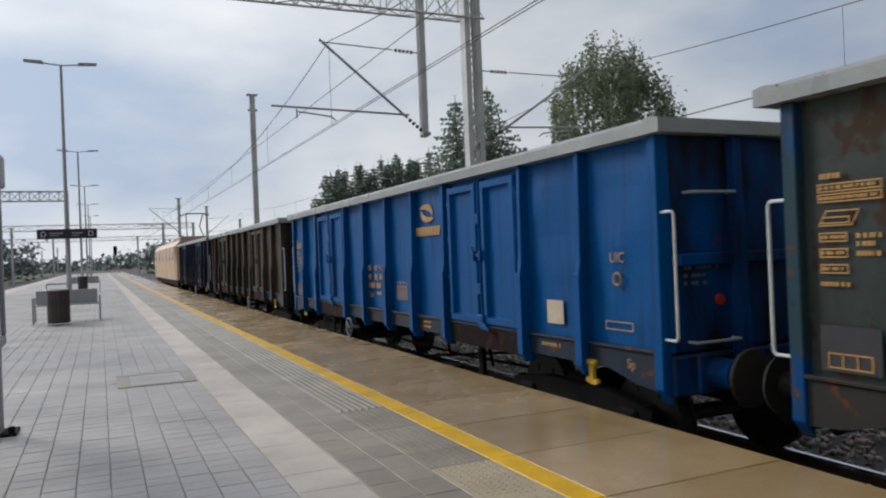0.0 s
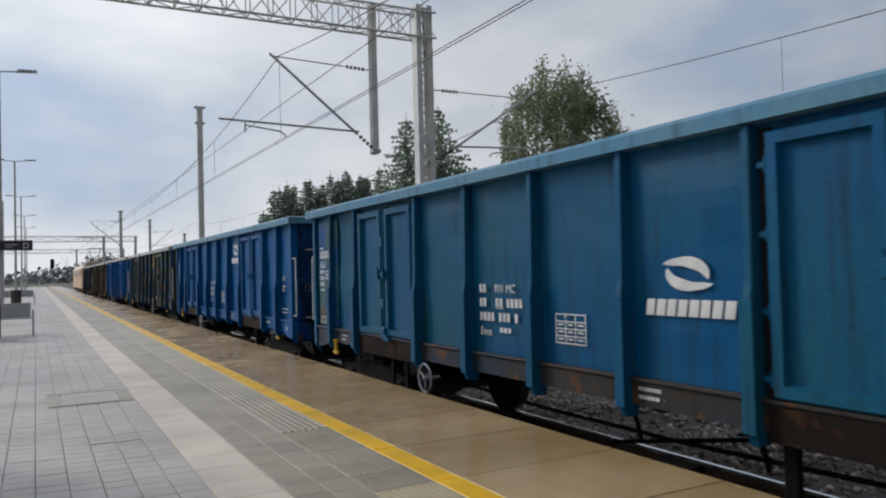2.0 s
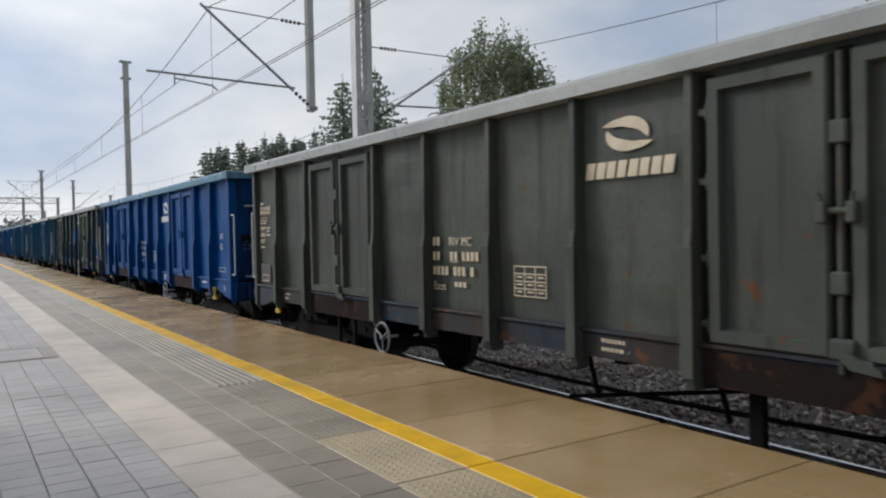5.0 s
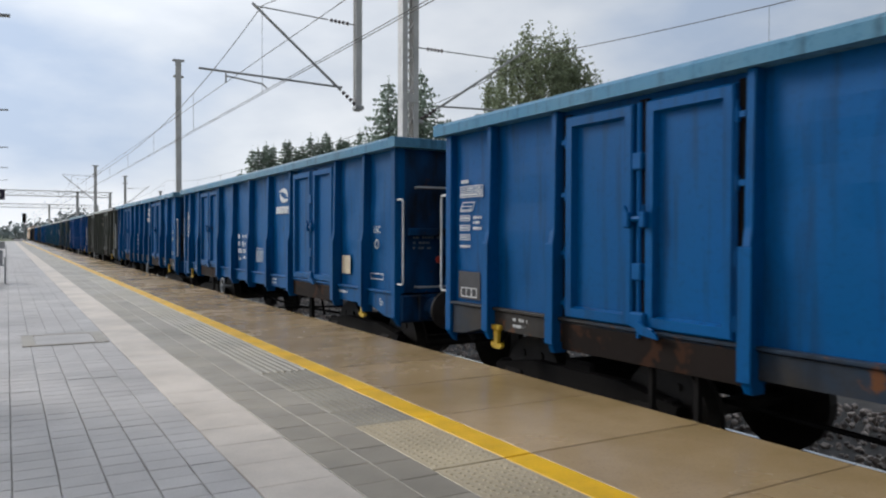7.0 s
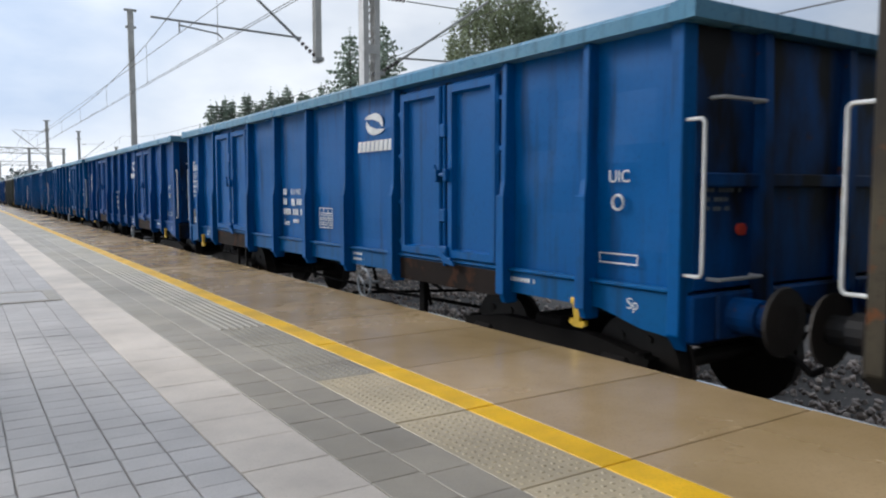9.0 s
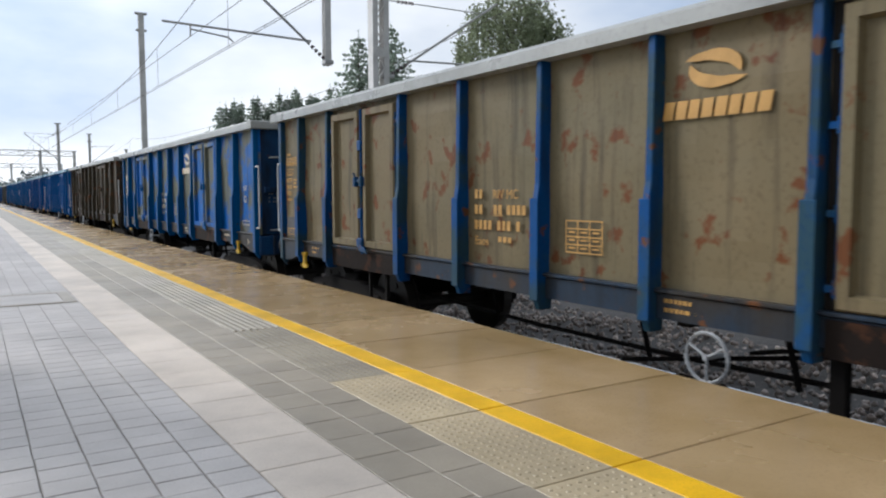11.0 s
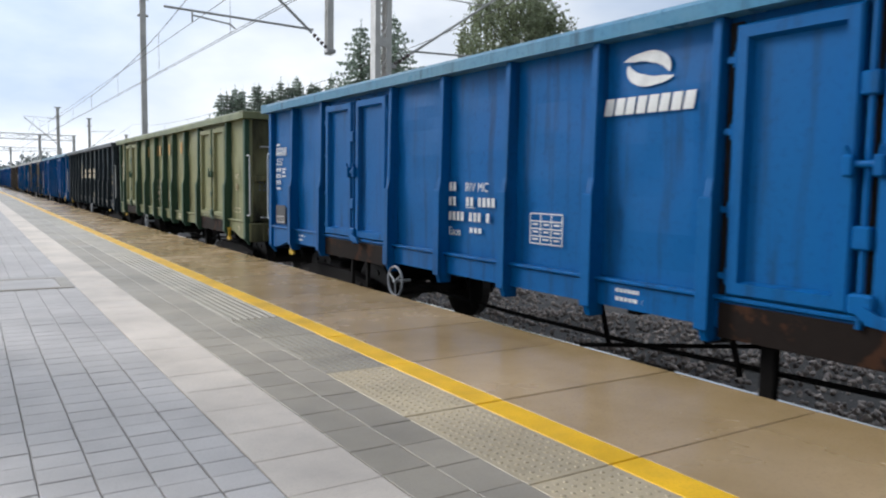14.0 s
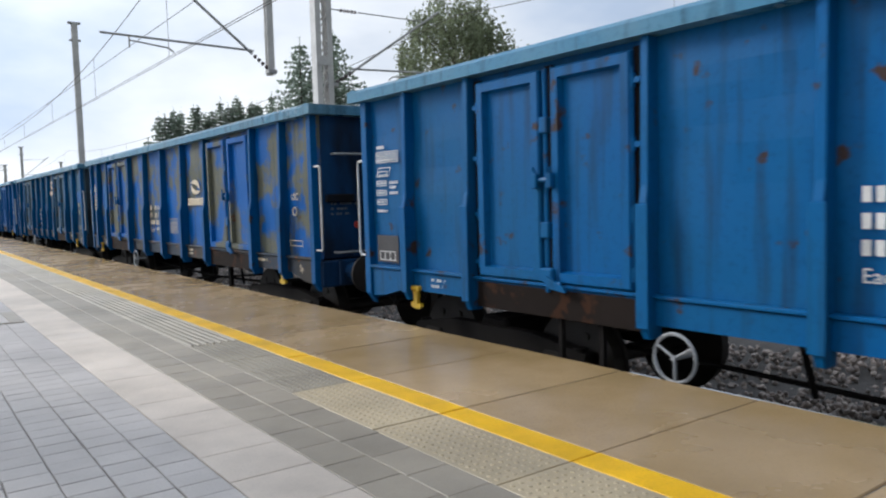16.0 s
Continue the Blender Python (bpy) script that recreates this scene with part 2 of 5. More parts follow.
def path_tube(bm, pts, r, seg=6):
    for a, c in zip(pts, pts[1:]):
        rod(bm, a, c, r, seg=seg)


def ring(bm, centre, radius, r, normal="x", seg=20):
    c = Vector(centre)
    pts = []
    for i in range(seg + 1):
        a = 2 * math.pi * i / seg
        off = {"x": (0, math.cos(a), math.sin(a)), "y": (math.cos(a), 0, math.sin(a)), "z": (math.cos(a), math.sin(a), 0)}[normal]
        pts.append(c + Vector(off) * radius)
    path_tube(bm, pts, r, 5)


def mesh(name, bm, smooth=False):
    me = bpy.data.meshes.new(name)
    bm.normal_update()
    bm.to_mesh(me)
    bm.free()
    if smooth:
        me.polygons.foreach_set("use_smooth", [True] * len(me.polygons))
    me.materials.append(None)
    return me


def put(name, me, material, parent=None, label="", m=None):
    """Links a mesh as one object with a material of its own."""
    ob = new(name, me)
    ob.material_slots[0].link = "OBJECT"
    ob.material_slots[0].material = material
    if parent is not None:
        ob.parent = parent
    if m is not None:
        ob.matrix_basis = m
    if label:
        ob["label"] = label
    return ob


def part(name, bm, material, parent, label="", smooth=False):
    return put(name, mesh(name, bm, smooth), material, parent, label)


def empty(name, m=None, label="", category="", group="", kind=""):
    ob = new(name)
    ob.empty_display_size = 0.2
    if m is not None:
        ob.matrix_basis = m
    return tagged(ob, label, category, group, kind)


def sheet(name, verts, faces, material, parent=None, label=""):
    me = bpy.data.meshes.new(name)
    me.from_pydata(verts, [], faces)
    me.materials.append(None)
    return put(name, me, material, parent, label)


# ---- plan ----
RAILZ = -0.76
EDGE = 3.9
TRACK = 5.62
TRACK_2 = 14.3
TRACK_L = -7.5
LEFT = -5.7
FAR_END = 152.0


# ---- ground ----
def build_ground():
    bm = bmesh.new()
    for x0, x1 in ((-900, -16), (-16, LEFT), (LEFT, EDGE), (EDGE, 20), (20, 900)):
        for y0, y1 in ((-300, -20), (-20, 60), (60, 200), (200, 1800)):
            v = [bm.verts.new(p) for p in ((x0, y0, -1.35), (x1, y0, -1.35), (x1, y1, -1.35), (x0, y1, -1.35))]
            bm.faces.new(v)
    bmesh.ops.remove_doubles(bm, verts=bm.verts[:], dist=0.001)
    tagged(part("ground", bm, GRASS, None), "rough grass and bare ground beside the railway", "ground", kind="structure")
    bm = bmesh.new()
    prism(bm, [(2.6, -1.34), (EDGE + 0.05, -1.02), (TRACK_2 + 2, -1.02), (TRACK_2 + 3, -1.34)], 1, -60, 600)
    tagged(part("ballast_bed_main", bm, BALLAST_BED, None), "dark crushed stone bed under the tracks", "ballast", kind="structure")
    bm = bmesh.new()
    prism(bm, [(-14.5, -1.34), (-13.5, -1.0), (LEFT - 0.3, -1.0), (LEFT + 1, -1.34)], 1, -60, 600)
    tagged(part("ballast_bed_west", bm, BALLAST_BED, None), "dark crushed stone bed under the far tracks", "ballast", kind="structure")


def build_track(x, name, y0=-40, y1=400):
    tr = empty(name, label="railway track of two steel rails on concrete sleepers", category="track", kind="structure")
    for side in (-0.7535, 0.7535):
        bm = bmesh.new()
        xs = x + side
        prism(bm, [(xs - 0.07, RAILZ - 0.17), (xs + 0.07, RAILZ - 0.17), (xs + 0.015, RAILZ - 0.13), (xs + 0.012, RAILZ - 0.04), (xs - 0.012, RAILZ - 0.04), (xs - 0.015, RAILZ - 0.13)], 1, y0, y1)
        rail = part("rail", bm, RAIL, tr, "rusty brown rail")
        bm = bmesh.new()
        prism(bm, [(xs - 0.035, RAILZ - 0.04), (xs + 0.035, RAILZ - 0.04), (xs + 0.036, RAILZ - 0.008), (xs + 0.028, RAILZ), (xs - 0.028, RAILZ), (xs - 0.036, RAILZ - 0.008)], 1, y0, y1)
        part("rail_head", bm, RAIL_TOP, rail, "polished rail head")
    bm = bmesh.new()
    box(bm, -1.3, 1.3, -0.13, 0.13, -0.1, 0.1)
    me = mesh("sleeper", bm)
    for i in range(100):
        put("sleeper", me, CONC, tr, m=pose(x, -6 + i * 0.6, RAILZ - 0.28))


def build_ballast():
    """Loose stones, densest along the platform."""
    rnd = random.Random(4)
    shapes = []
    for k in range(5):
        tmp = bmesh.new()
        bmesh.ops.create_icosphere(tmp, subdivisions=1, radius=1)
        for v in tmp.verts:
            v.co *= rnd.uniform(0.6, 1.25)
        tmp.verts.index_update()
        shapes.append(([tuple(v.co) for v in tmp.verts], [[v.index for v in f.verts] for f in tmp.faces]))
        tmp.free()
    verts, faces = [], []
    for i in range(13000):
        y = -1.0 + 26 * rnd.random() ** 1.5
        x = rnd.uniform(EDGE - 0.1, 9.6)
        s = rnd.uniform(0.024, 0.05)
        rot = Euler((rnd.uniform(0, 6), rnd.uniform(0, 6), rnd.uniform(0, 6))).to_matrix() * s
        z = -1.03 + rnd.uniform(0, 0.09) + 0.05 * math.sin(y * 1.7 + x * 2)
        sv, sf = rnd.choice(shapes)
        n = len(verts)
        verts += [tuple(rot @ Vector(v) + Vector((x, y, z))) for v in sv]
        faces += [[n + k for k in f] for f in sf]
    tagged(sheet("ballast_stones", verts, faces, BALLAST), "loose wet grey and brown ballast stones between the rails", "ballast", kind="stuff")


build_ground()
build_track(TRACK, "track_main")
build_track(TRACK_2, "track_east")
build_track(TRACK_L, "track_west")
build_track(TRACK_L - 4.5, "track_outer_west")
build_ballast()


# ---- platform ----
def build_platform():
    pf = empty("platform", label="long wet island platform paved with concrete slabs", category="platform", kind="structure")
    bm = bmesh.new()
    box(bm, LEFT + 0.1, EDGE - 0.25, -12, FAR_END, -1.3, -0.009)
    part("core", bm, JOINT, pf)
    bm = bmesh.new()
    box(bm, EDGE - 0.3, EDGE - 0.12, -12, FAR_END, -1.3, -0.12)
    part("edge_wall", bm, CONC, pf, "grey concrete wall under the platform edge")
    bm = bmesh.new()
    box(bm, LEFT - 0.02, LEFT + 0.9, -12, FAR_END, -0.05, 0.0)
    part("west_edge", bm, STRIP, pf)
    # far pavement beyond the separate pieces
    for name, x0, x1, mat in (("far_paving", LEFT + 0.88, 1.08, PAVER), ("far_strip", 1.085, 1.48, STRIP), ("far_dark_paving", 1.485, 2.38, PAVER_DARK), ("far_edge", 2.56, EDGE, SLAB)):
        bm = bmesh.new()
        box(bm, x0, x1, 45.2, FAR_END, -0.05, 0.0)
        part(name, bm, mat, pf)
    return pf


def tile_mesh(name, w, l, h=0.05, r=0.003):
    """A paver with a chamfered top edge; origin at its top centre."""
    bm = bmesh.new()
    a, c = w / 2, l / 2
    lo = [bm.verts.new(p) for p in ((-a, -c, -h), (a, -c, -h), (a, c, -h), (-a, c, -h))]
    md = [bm.verts.new(p) for p in ((-a, -c, -r), (a, -c, -r), (a, c, -r), (-a, c, -r))]
    hi = [bm.verts.new(p) for p in ((r - a, r - c, 0), (a - r, r - c, 0), (a - r, c - r, 0), (r - a, c - r, 0))]
    for i in range(4):
        j = (i + 1) % 4
        bm.faces.new((lo[i], lo[j], md[j], md[i]))
        bm.faces.new((md[i], md[j], hi[j], hi[i]))
    bm.faces.new(hi)
    return mesh(name, bm)


def tile_field(pf, name, material, x0, x1, y0, y1, w, l, near, rnd, gap=0.008, shift=True, jitter=0.0015):
    """Pavers in columns along the platform: the near ones as objects, the rest joined."""
    me = tile_mesh(name, w - gap, l - gap)
    verts, faces = [], []
    cols = int(round((x1 - x0) / w))
    count = 0
    a, c, r, h = (w - gap) / 2, (l - gap) / 2, 0.003, 0.05
    for i in range(cols):
        x = x0 + (i + 0.5) * w
        y = y0 + (rnd.random() * l if shift else 0)
        while y < y1:
            z = rnd.uniform(-jitter, jitter)
            x = x0 + (i + 0.5) * w + rnd.uniform(-1.2, 1.2) * jitter
            tx, ty = rnd.uniform(-0.003, 0.003), rnd.uniform(-0.003, 0.003)
            if near(x, y) and count < 300:
                put(name, me, material, pf, m=Matrix.Translation((x, y, z)) @ Euler((tx, ty, 0)).to_matrix().to_4x4())
                count += 1
            else:
                n = len(verts)
                for px, py, pz in ((-a, -c, -r), (a, -c, -r), (a, c, -r), (-a, c, -r), (r - a, r - c, 0), (a - r, r - c, 0), (a - r, c - r, 0), (r - a, c - r, 0)):
                    verts.append((x + px, y + py, z + pz + px * ty + py * tx))
                for f in ((0, 1, 5, 4), (1, 2, 6, 5), (2, 3, 7, 6), (3, 0, 4, 7), (4, 5, 6, 7)):
                    faces.append([n + k for k in f])
            y += l
    if verts:
        tagged(sheet("joined_" + name + "s", verts, faces, material, pf), kind="stuff")


def dotted_plate(name, w, l, pitch, r, height):
    """A slab with raised round studs; origin at its top centre."""
    bm = bmesh.new()
    me0 = tile_mesh("tmp", w, l)
    bm.from_mesh(me0)
    nx, ny = int((w - 0.03) / pitch), int((l - 0.02) / pitch)
    for i in range(nx):
        for j in range(ny):
            x, y = (i - (nx - 1) / 2) * pitch, (j - (ny - 1) / 2) * pitch
            bmesh.ops.create_cone(bm, cap_ends=True, segments=6, radius1=r, radius2=r * 0.6, depth=height, matrix=Matrix.Translation((x, y, height / 2)))
    return mesh(name, bm)


def ribbed_plate(name, w, l, ribs, height):
    bm = bmesh.new()
    bm.from_mesh(tile_mesh("tmp", w, l))
    for i in range(ribs):
        x = (i - (ribs - 1) / 2) * (w - 0.06) / (ribs - 1)
        prism(bm, [(x - 0.014, -0.001), (x + 0.014, -0.001), (x + 0.009, height), (x - 0.009, height)], 1, -l / 2, l / 2)
    return mesh(name, bm)


def build_paving(pf):
    rnd = random.Random(11)
    tile_field(pf, "paver", PAVER, 1.085 - 34 * 0.197, 1.085, 0.6 - 75 * 0.165, 45, 0.197, 0.165, lambda x, y: x > -0.9 and 1.6 < y < 6.5, rnd, gap=0.006)
    tile_field(pf, "strip_slab", STRIP, 1.085, 1.485, 0.4 - 31 * 0.4, 45, 0.4, 0.4, lambda x, y: y < 45, rnd, shift=False, gap=0.005, jitter=0.0006)
    tile_field(pf, "brown_paver", PAVER_DARK, 1.485, 1.945, 0.4 - 41 * 0.3, 45, 0.23, 0.3, lambda x, y: 0 < y < 30, rnd, gap=0.005, jitter=0.0007)
    # edge slabs, one metre long, with a studded margin and a yellow line
    me = tile_mesh("edge_slab", EDGE - 2.56, 0.991, 0.16, 0.006)
    ye = tile_mesh("yellow_band", 0.18, 0.988, 0.16, 0.004)
    stud = dotted_plate("studded_margin", 0.435, 0.988, 0.05, 0.013, 0.004)
    stud_grey = dotted_plate("studded_paver", 0.435, 0.395, 0.05, 0.013, 0.004)
    rib = ribbed_plate("ribbed_paver", 0.435, 0.395, 7, 0.007)
    rib_far = tile_mesh("far_margin_paver", 0.435, 0.395)
    for k in range(-14, 44):
        y = 2.635 + k + 0.5
        z = rnd.uniform(-0.002, 0.002)
        put("edge_slab", me, SLAB, pf, m=pose((EDGE + 2.56) / 2, y, z))
        put("yellow_band", ye, YELLOW, pf, m=pose(2.47, y, z + 0.001))
        if y < 4.6:
            put("studded_margin", stud, TACT, pf, m=pose(2.16, y, z))
    y = 4.635 + 0.2
    while y < 45:
        if y < 6.8:
            put("studded_paver", stud_grey, TACT_GREY, pf, m=pose(2.16, y, rnd.uniform(-0.002, 0.002)))
        else:
            put("ribbed_paver", rib if y < 24 else rib_far, TACT_GREY, pf, m=pose(2.16, y, rnd.uniform(-0.002, 0.002)))
        y += 0.4
    ye_far = bmesh.new()
    box(ye_far, 2.38, 2.56, 45.6, FAR_END, -0.05, 0.003)
    part("far_yellow_line", ye_far, YELLOW, pf)


platform = build_platform()


# ---- wagons ----
L = 12.8
PITCH = 14.04
HALF = L / 2
ZB, ZT = 1.22, 3.03
# rib places from the rear end, and the two door openings, of the three kinds of wagon
KINDS = {
    "common": ((1.09, 2.18, 4.18, 5.29, 6.4, 7.51, 8.62, 10.62, 11.71), ((2.18, 4.18), (8.62, 10.62))),
    "wide_bay": ((0.9, 1.92, 3.93, 5.16, 6.4, 7.64, 8.87, 10.88, 11.9), ((1.92, 3.93), (8.87, 10.88))),
    "smooth": ((0.91, 1.93, 2.96, 3.94, 5.16, 6.4, 7.64, 8.86, 9.84, 10.87, 11.89), ()),
    "end_door": ((1.06, 3.08, 4.25, 5.4, 6.4, 7.4, 8.55, 9.72, 11.74), ((1.06, 3.08), (9.72, 11.74))),
}
CACHE = {}


def cached(key, make):
    if key not in CACHE:
        CACHE[key] = make()
    return CACHE[key]


def m_side():
    """A side wall of pressed sheet, dented by years of loading; it stands at x = 0 and looks towards -x."""
    bm = bmesh.new()
    ny, nz = 90, 14
    grid = []
    for i in range(ny + 1):
        col = []
        for j in range(nz + 1):
            y, z = -HALF + L * i / ny, ZB + (ZT - ZB) * j / nz
            d = 0.022 * noise.noise(Vector((y * 1.1, z * 1.3, 4.0))) + 0.012 * noise.noise(Vector((y * 2.7, z * 2.9, 9.0)))
            edge = min(1.0, min(j, nz - j) / 2.0)
            col.append(bm.verts.new((d * edge, y, z)))
        grid.append(col)
    for i in range(ny):
        for j in range(nz):
            bm.faces.new((grid[i][j], grid[i][j + 1], grid[i + 1][j + 1], grid[i + 1][j]))
    rim = [c[0] for c in grid] + [grid[-1][j] for j in range(1, nz + 1)] + [c[nz] for c in grid[-2::-1]] + [grid[0][j] for j in range(nz - 1, 0, -1)]
    back = [bm.verts.new((0.06, v.co.y, v.co.z)) for v in rim]
    for k in range(len(rim)):
        m2 = (k + 1) % len(rim)
        bm.faces.new((rim[k], rim[m2], back[m2], back[k]))
    bm.faces.new(back)
    bmesh.ops.recalc_face_normals(bm, faces=bm.faces[:])
    return mesh("side_wall", bm)


def m_end():
    bm = bmesh.new()
    rbox(bm, -1.235, 1.235, 0.0, 0.06, ZB, ZT, 0.01)
    return mesh("end_wall", bm)


def m_floor():
    bm = bmesh.new()
    box(bm, -1.235, 1.235, -HALF + 0.065, HALF - 0.065, ZB - 0.03, ZB + 0.02)
    return mesh("floor", bm)


def m_sole():
    """A side beam under the wall, tapered up at both ends; x as on the platform side."""
    bm = bmesh.new()
    a, c = -HALF + 0.02, HALF - 0.02
    prism(bm, [(a, ZB - 0.02), (c, ZB - 0.02), (c, ZB - 0.33), (c - 0.35, ZB - 0.3), (c - 0.75, ZB - 0.2), (a + 0.75, ZB - 0.2), (a + 0.35, ZB - 0.3), (a, ZB - 0.33)], 0, -1.345, -1.25)
    rbox(bm, -1.375, -1.3, -HALF + 0.1, HALF - 0.1, ZB - 0.012, ZB + 0.02, 0.008)
    return mesh("sole_bar", bm)


def m_crossbeam():
    """The rusty beam below a door opening."""
    bm = bmesh.new()
    rbox(bm, -1.36, -1.34, -0.93, 0.93, ZB - 0.26, ZB - 0.03, 0.004)
    return mesh("door_sill", bm)


def m_cap():
    bm = bmesh.new()
    for s in (-1, 1):
        prism(bm, [(s * 1.45, ZT + 0.0), (s * 1.45, ZT + 0.10), (s * 1.41, ZT + 0.135), (s * 1.27, ZT + 0.135), (s * 1.24, ZT + 0.1), (s * 1.24, ZT)], 1, -HALF - 0.06, HALF + 0.06)
        y0, y1 = sorted((s * (HALF + 0.14), s * (HALF - 0.06)))
        prism(bm, [(y0, ZT + 0.002), (y1, ZT + 0.002), (y1, ZT + 0.12), ((y0 + y1) / 2, ZT + 0.137), (y0, ZT + 0.12)], 0, -1.449, 1.449)
    return mesh("cap", bm)


def m_rib():
    """An outer stanchion, deeper and wider at the foot; origin on the wall at floor level."""
    bm = bmesh.new()
    prism(bm, [(0.03, ZT - ZB), (-0.1, ZT - ZB), (-0.115, 0.78), (-0.135, 0.66), (-0.14, -0.2), (-0.1, -0.3), (0.03, -0.3)], 1, -0.035, 0.035)
    bmesh.ops.bevel(bm, geom=bm.edges[:], offset=0.008, segments=1, affect="EDGES")
    rbox(bm, -0.152, -0.134, -0.055, 0.055, -0.22, 0.66, 0.006)
    return mesh("rib", bm)


def m_door():
    """One leaf: a deep frame round a recessed sheet; origin at its lower middle on the wall."""
    bm = bmesh.new()
    w, h = 0.8, 1.71
    rings = []
    for x, d in ((-0.005, 0.0), (-0.075, 0.0), (-0.09, 0.014), (-0.09, 0.085), (-0.03, 0.1)):
        rings.append([bm.verts.new((x, y, z)) for y, z in ((-w / 2 + d, d), (w / 2 - d, d), (w / 2 - d, h - d), (-w / 2 + d, h - d))])
    for a, c in zip(rings, rings[1:]):
        for i in range(4):
            j = (i + 1) % 4
            bm.faces.new((a[i], a[j], c[j], c[i]))
    bm.faces.new(rings[-1])
    bm.faces.new(rings[0][::-1])
    bmesh.ops.recalc_face_normals(bm, faces=bm.faces[:])
    return mesh("door", bm)


def m_hinges():
    bm = bmesh.new()
    rod(bm, (-0.06, 0, 0.06), (-0.06, 0, 1.6), 0.011)
    for z in (0.12, 0.55, 1.05, 1.5):
        rod(bm, (-0.06, 0, z - 0.05), (-0.06, 0, z + 0.05), 0.022)
        box(bm, -0.07, -0.03, -0.07, 0.07, z - 0.02, z + 0.02)
    return mesh("hinge", bm)


def m_lock():
    """The locking column with two catch blocks and the foot lever between the leaves."""
    bm = bmesh.new()
    rod(bm, (-0.06, 0, -0.08), (-0.06, 0, 1.71), 0.02)
    rod(bm, (-0.09, -0.1, 0.83), (-0.09, 0.1, 0.83), 0.02)
    for s in (-1, 1):
        rbox(bm, -0.13, -0.07, s * 0.085 - 0.03, s * 0.085 + 0.03, 0.76, 0.88, 0.01)
        rod(bm, (-0.11, s * 0.085, 0.88), (-0.12, s * 0.1, 0.93), 0.012)
    rbox(bm, -0.12, -0.05, -0.1, 0.05, 0.0, 0.12, 0.015)
    rod(bm, (-0.11, -0.02, 0.02), (-0.12, -0.2, 0.0), 0.016)
    prism(bm, [(-0.26, -0.06), (-0.24, -0.02), (-0.05, 0.06), (-0.01, 0.02), (-0.08, -0.04)], 0, -0.135, -0.115)
    for z in (0.36, 1.2):
        rbox(bm, -0.1, -0.03, -0.05, 0.05, z, z + 0.13, 0.01)
    return mesh("lock", bm)


def m_slotshade():
    """A flat dark strip for the slot beside a door leaf: grime and shade as colour."""
    bm = bmesh.new()
    rbox(bm, -0.036, 0.0, -0.045, 0.045, -0.02, 1.74, 0.004)
    return mesh("hinge_post", bm)


def m_corner():
    """An angled corner post from cap to buffer beam."""
    bm = bmesh.new()
    prism(bm, [(0.02, ZT - ZB), (-0.075, ZT - ZB), (-0.075, -0.3), (0.02, -0.42)], 1, -0.06, 0.05)
    bmesh.ops.bevel(bm, geom=bm.edges[:], offset=0.008, segments=1, affect="EDGES")
    return mesh("corner_post", bm)


def m_grab():
    """A long bent grab handle; origin at its lower end."""
    bm = bmesh.new()
    path_tube(bm, [(0.0, 0.06, 0.0), (0.0, -0.1, 0.0), (0.0, -0.12, 0.03), (0.0, -0.12, 1.02), (0.0, -0.1, 1.05), (0.0, 0.06, 1.05)], 0.013, 8)
    return mesh("grab_handle", bm)


def m_rung():
    """A short level rung on the end wall; origin at its middle."""
    bm = bmesh.new()
    path_tube(bm, [(-0.24, 0.04, 0), (-0.24, -0.07, 0), (0.24, -0.07, 0), (0.24, 0.04, 0)], 0.014, 6)
    return mesh("end_rung", bm)


def m_endframe():
    """Uprights and rails on an end wall; origin at floor level in the end plane, outwards -y."""
    bm = bmesh.new()
    for x in (-0.55, 0.55):
        prism(bm, [(0.0, ZT - ZB), (-0.07, ZT - ZB), (-0.13, -0.1), (0, -0.1)], 0, x - 0.05, x + 0.05)
    rbox(bm, -1.2, 1.2, -0.06, 0.0, 0.72, 0.82, 0.01)
    return mesh("end_frame", bm)


def m_beam():
    bm = bmesh.new()
    rbox(bm, -1.3, 1.3, -0.05, 0.12, -0.36, -0.02, 0.02)
    return mesh("buffer_beam", bm)


def m_buffer():
    """Round buffer pointing along -y from the beam; origin at the beam's face."""
    bm = bmesh.new()
    rod(bm, (0, 0, 0), (0, -0.26, 0), 0.13, seg=16)
    rod(bm, (0, -0.26, 0), (0, -0.4, 0), 0.1, seg=14)
    rbox(bm, -0.2, 0.2, -0.04, 0.0, -0.17, 0.17, 0.02)
    return mesh("buffer", bm, False)


def m_bufferplate():
    """The worn disc at a buffer's tip, slightly domed."""
    bm = bmesh.new()
    rod(bm, (0, -0.4, 0), (0, -0.425, 0), 0.24, 0.23, seg=22)
    rod(bm, (0, -0.425, 0), (0, -0.44, 0), 0.22, 0.12, seg=22)
    return mesh("buffer_plate", bm, False)


def m_coupler():
    bm = bmesh.new()
    path_tube(bm, [(0, 0.05, 0), (0, -0.2, -0.03), (0, -0.36, -0.1), (0, -0.46, -0.02)], 0.035)
    return mesh("coupling", bm)


def m_hook():
    """A small towing hook hung below the sole bar."""
    bm = bmesh.new()
    prism(bm, [(-0.04, 0.06), (0.04, 0.06), (0.028, -0.08), (0.07, -0.065), (0.085, -0.105), (0.025, -0.13), (-0.06, -0.13), (-0.1, -0.105), (-0.085, -0.07), (-0.03, -0.085)], 0, -0.035, 0.0)
    rbox(bm, -0.045, 0.02, -0.07, 0.07, 0.05, 0.1, 0.01)
    return mesh("hook", bm)


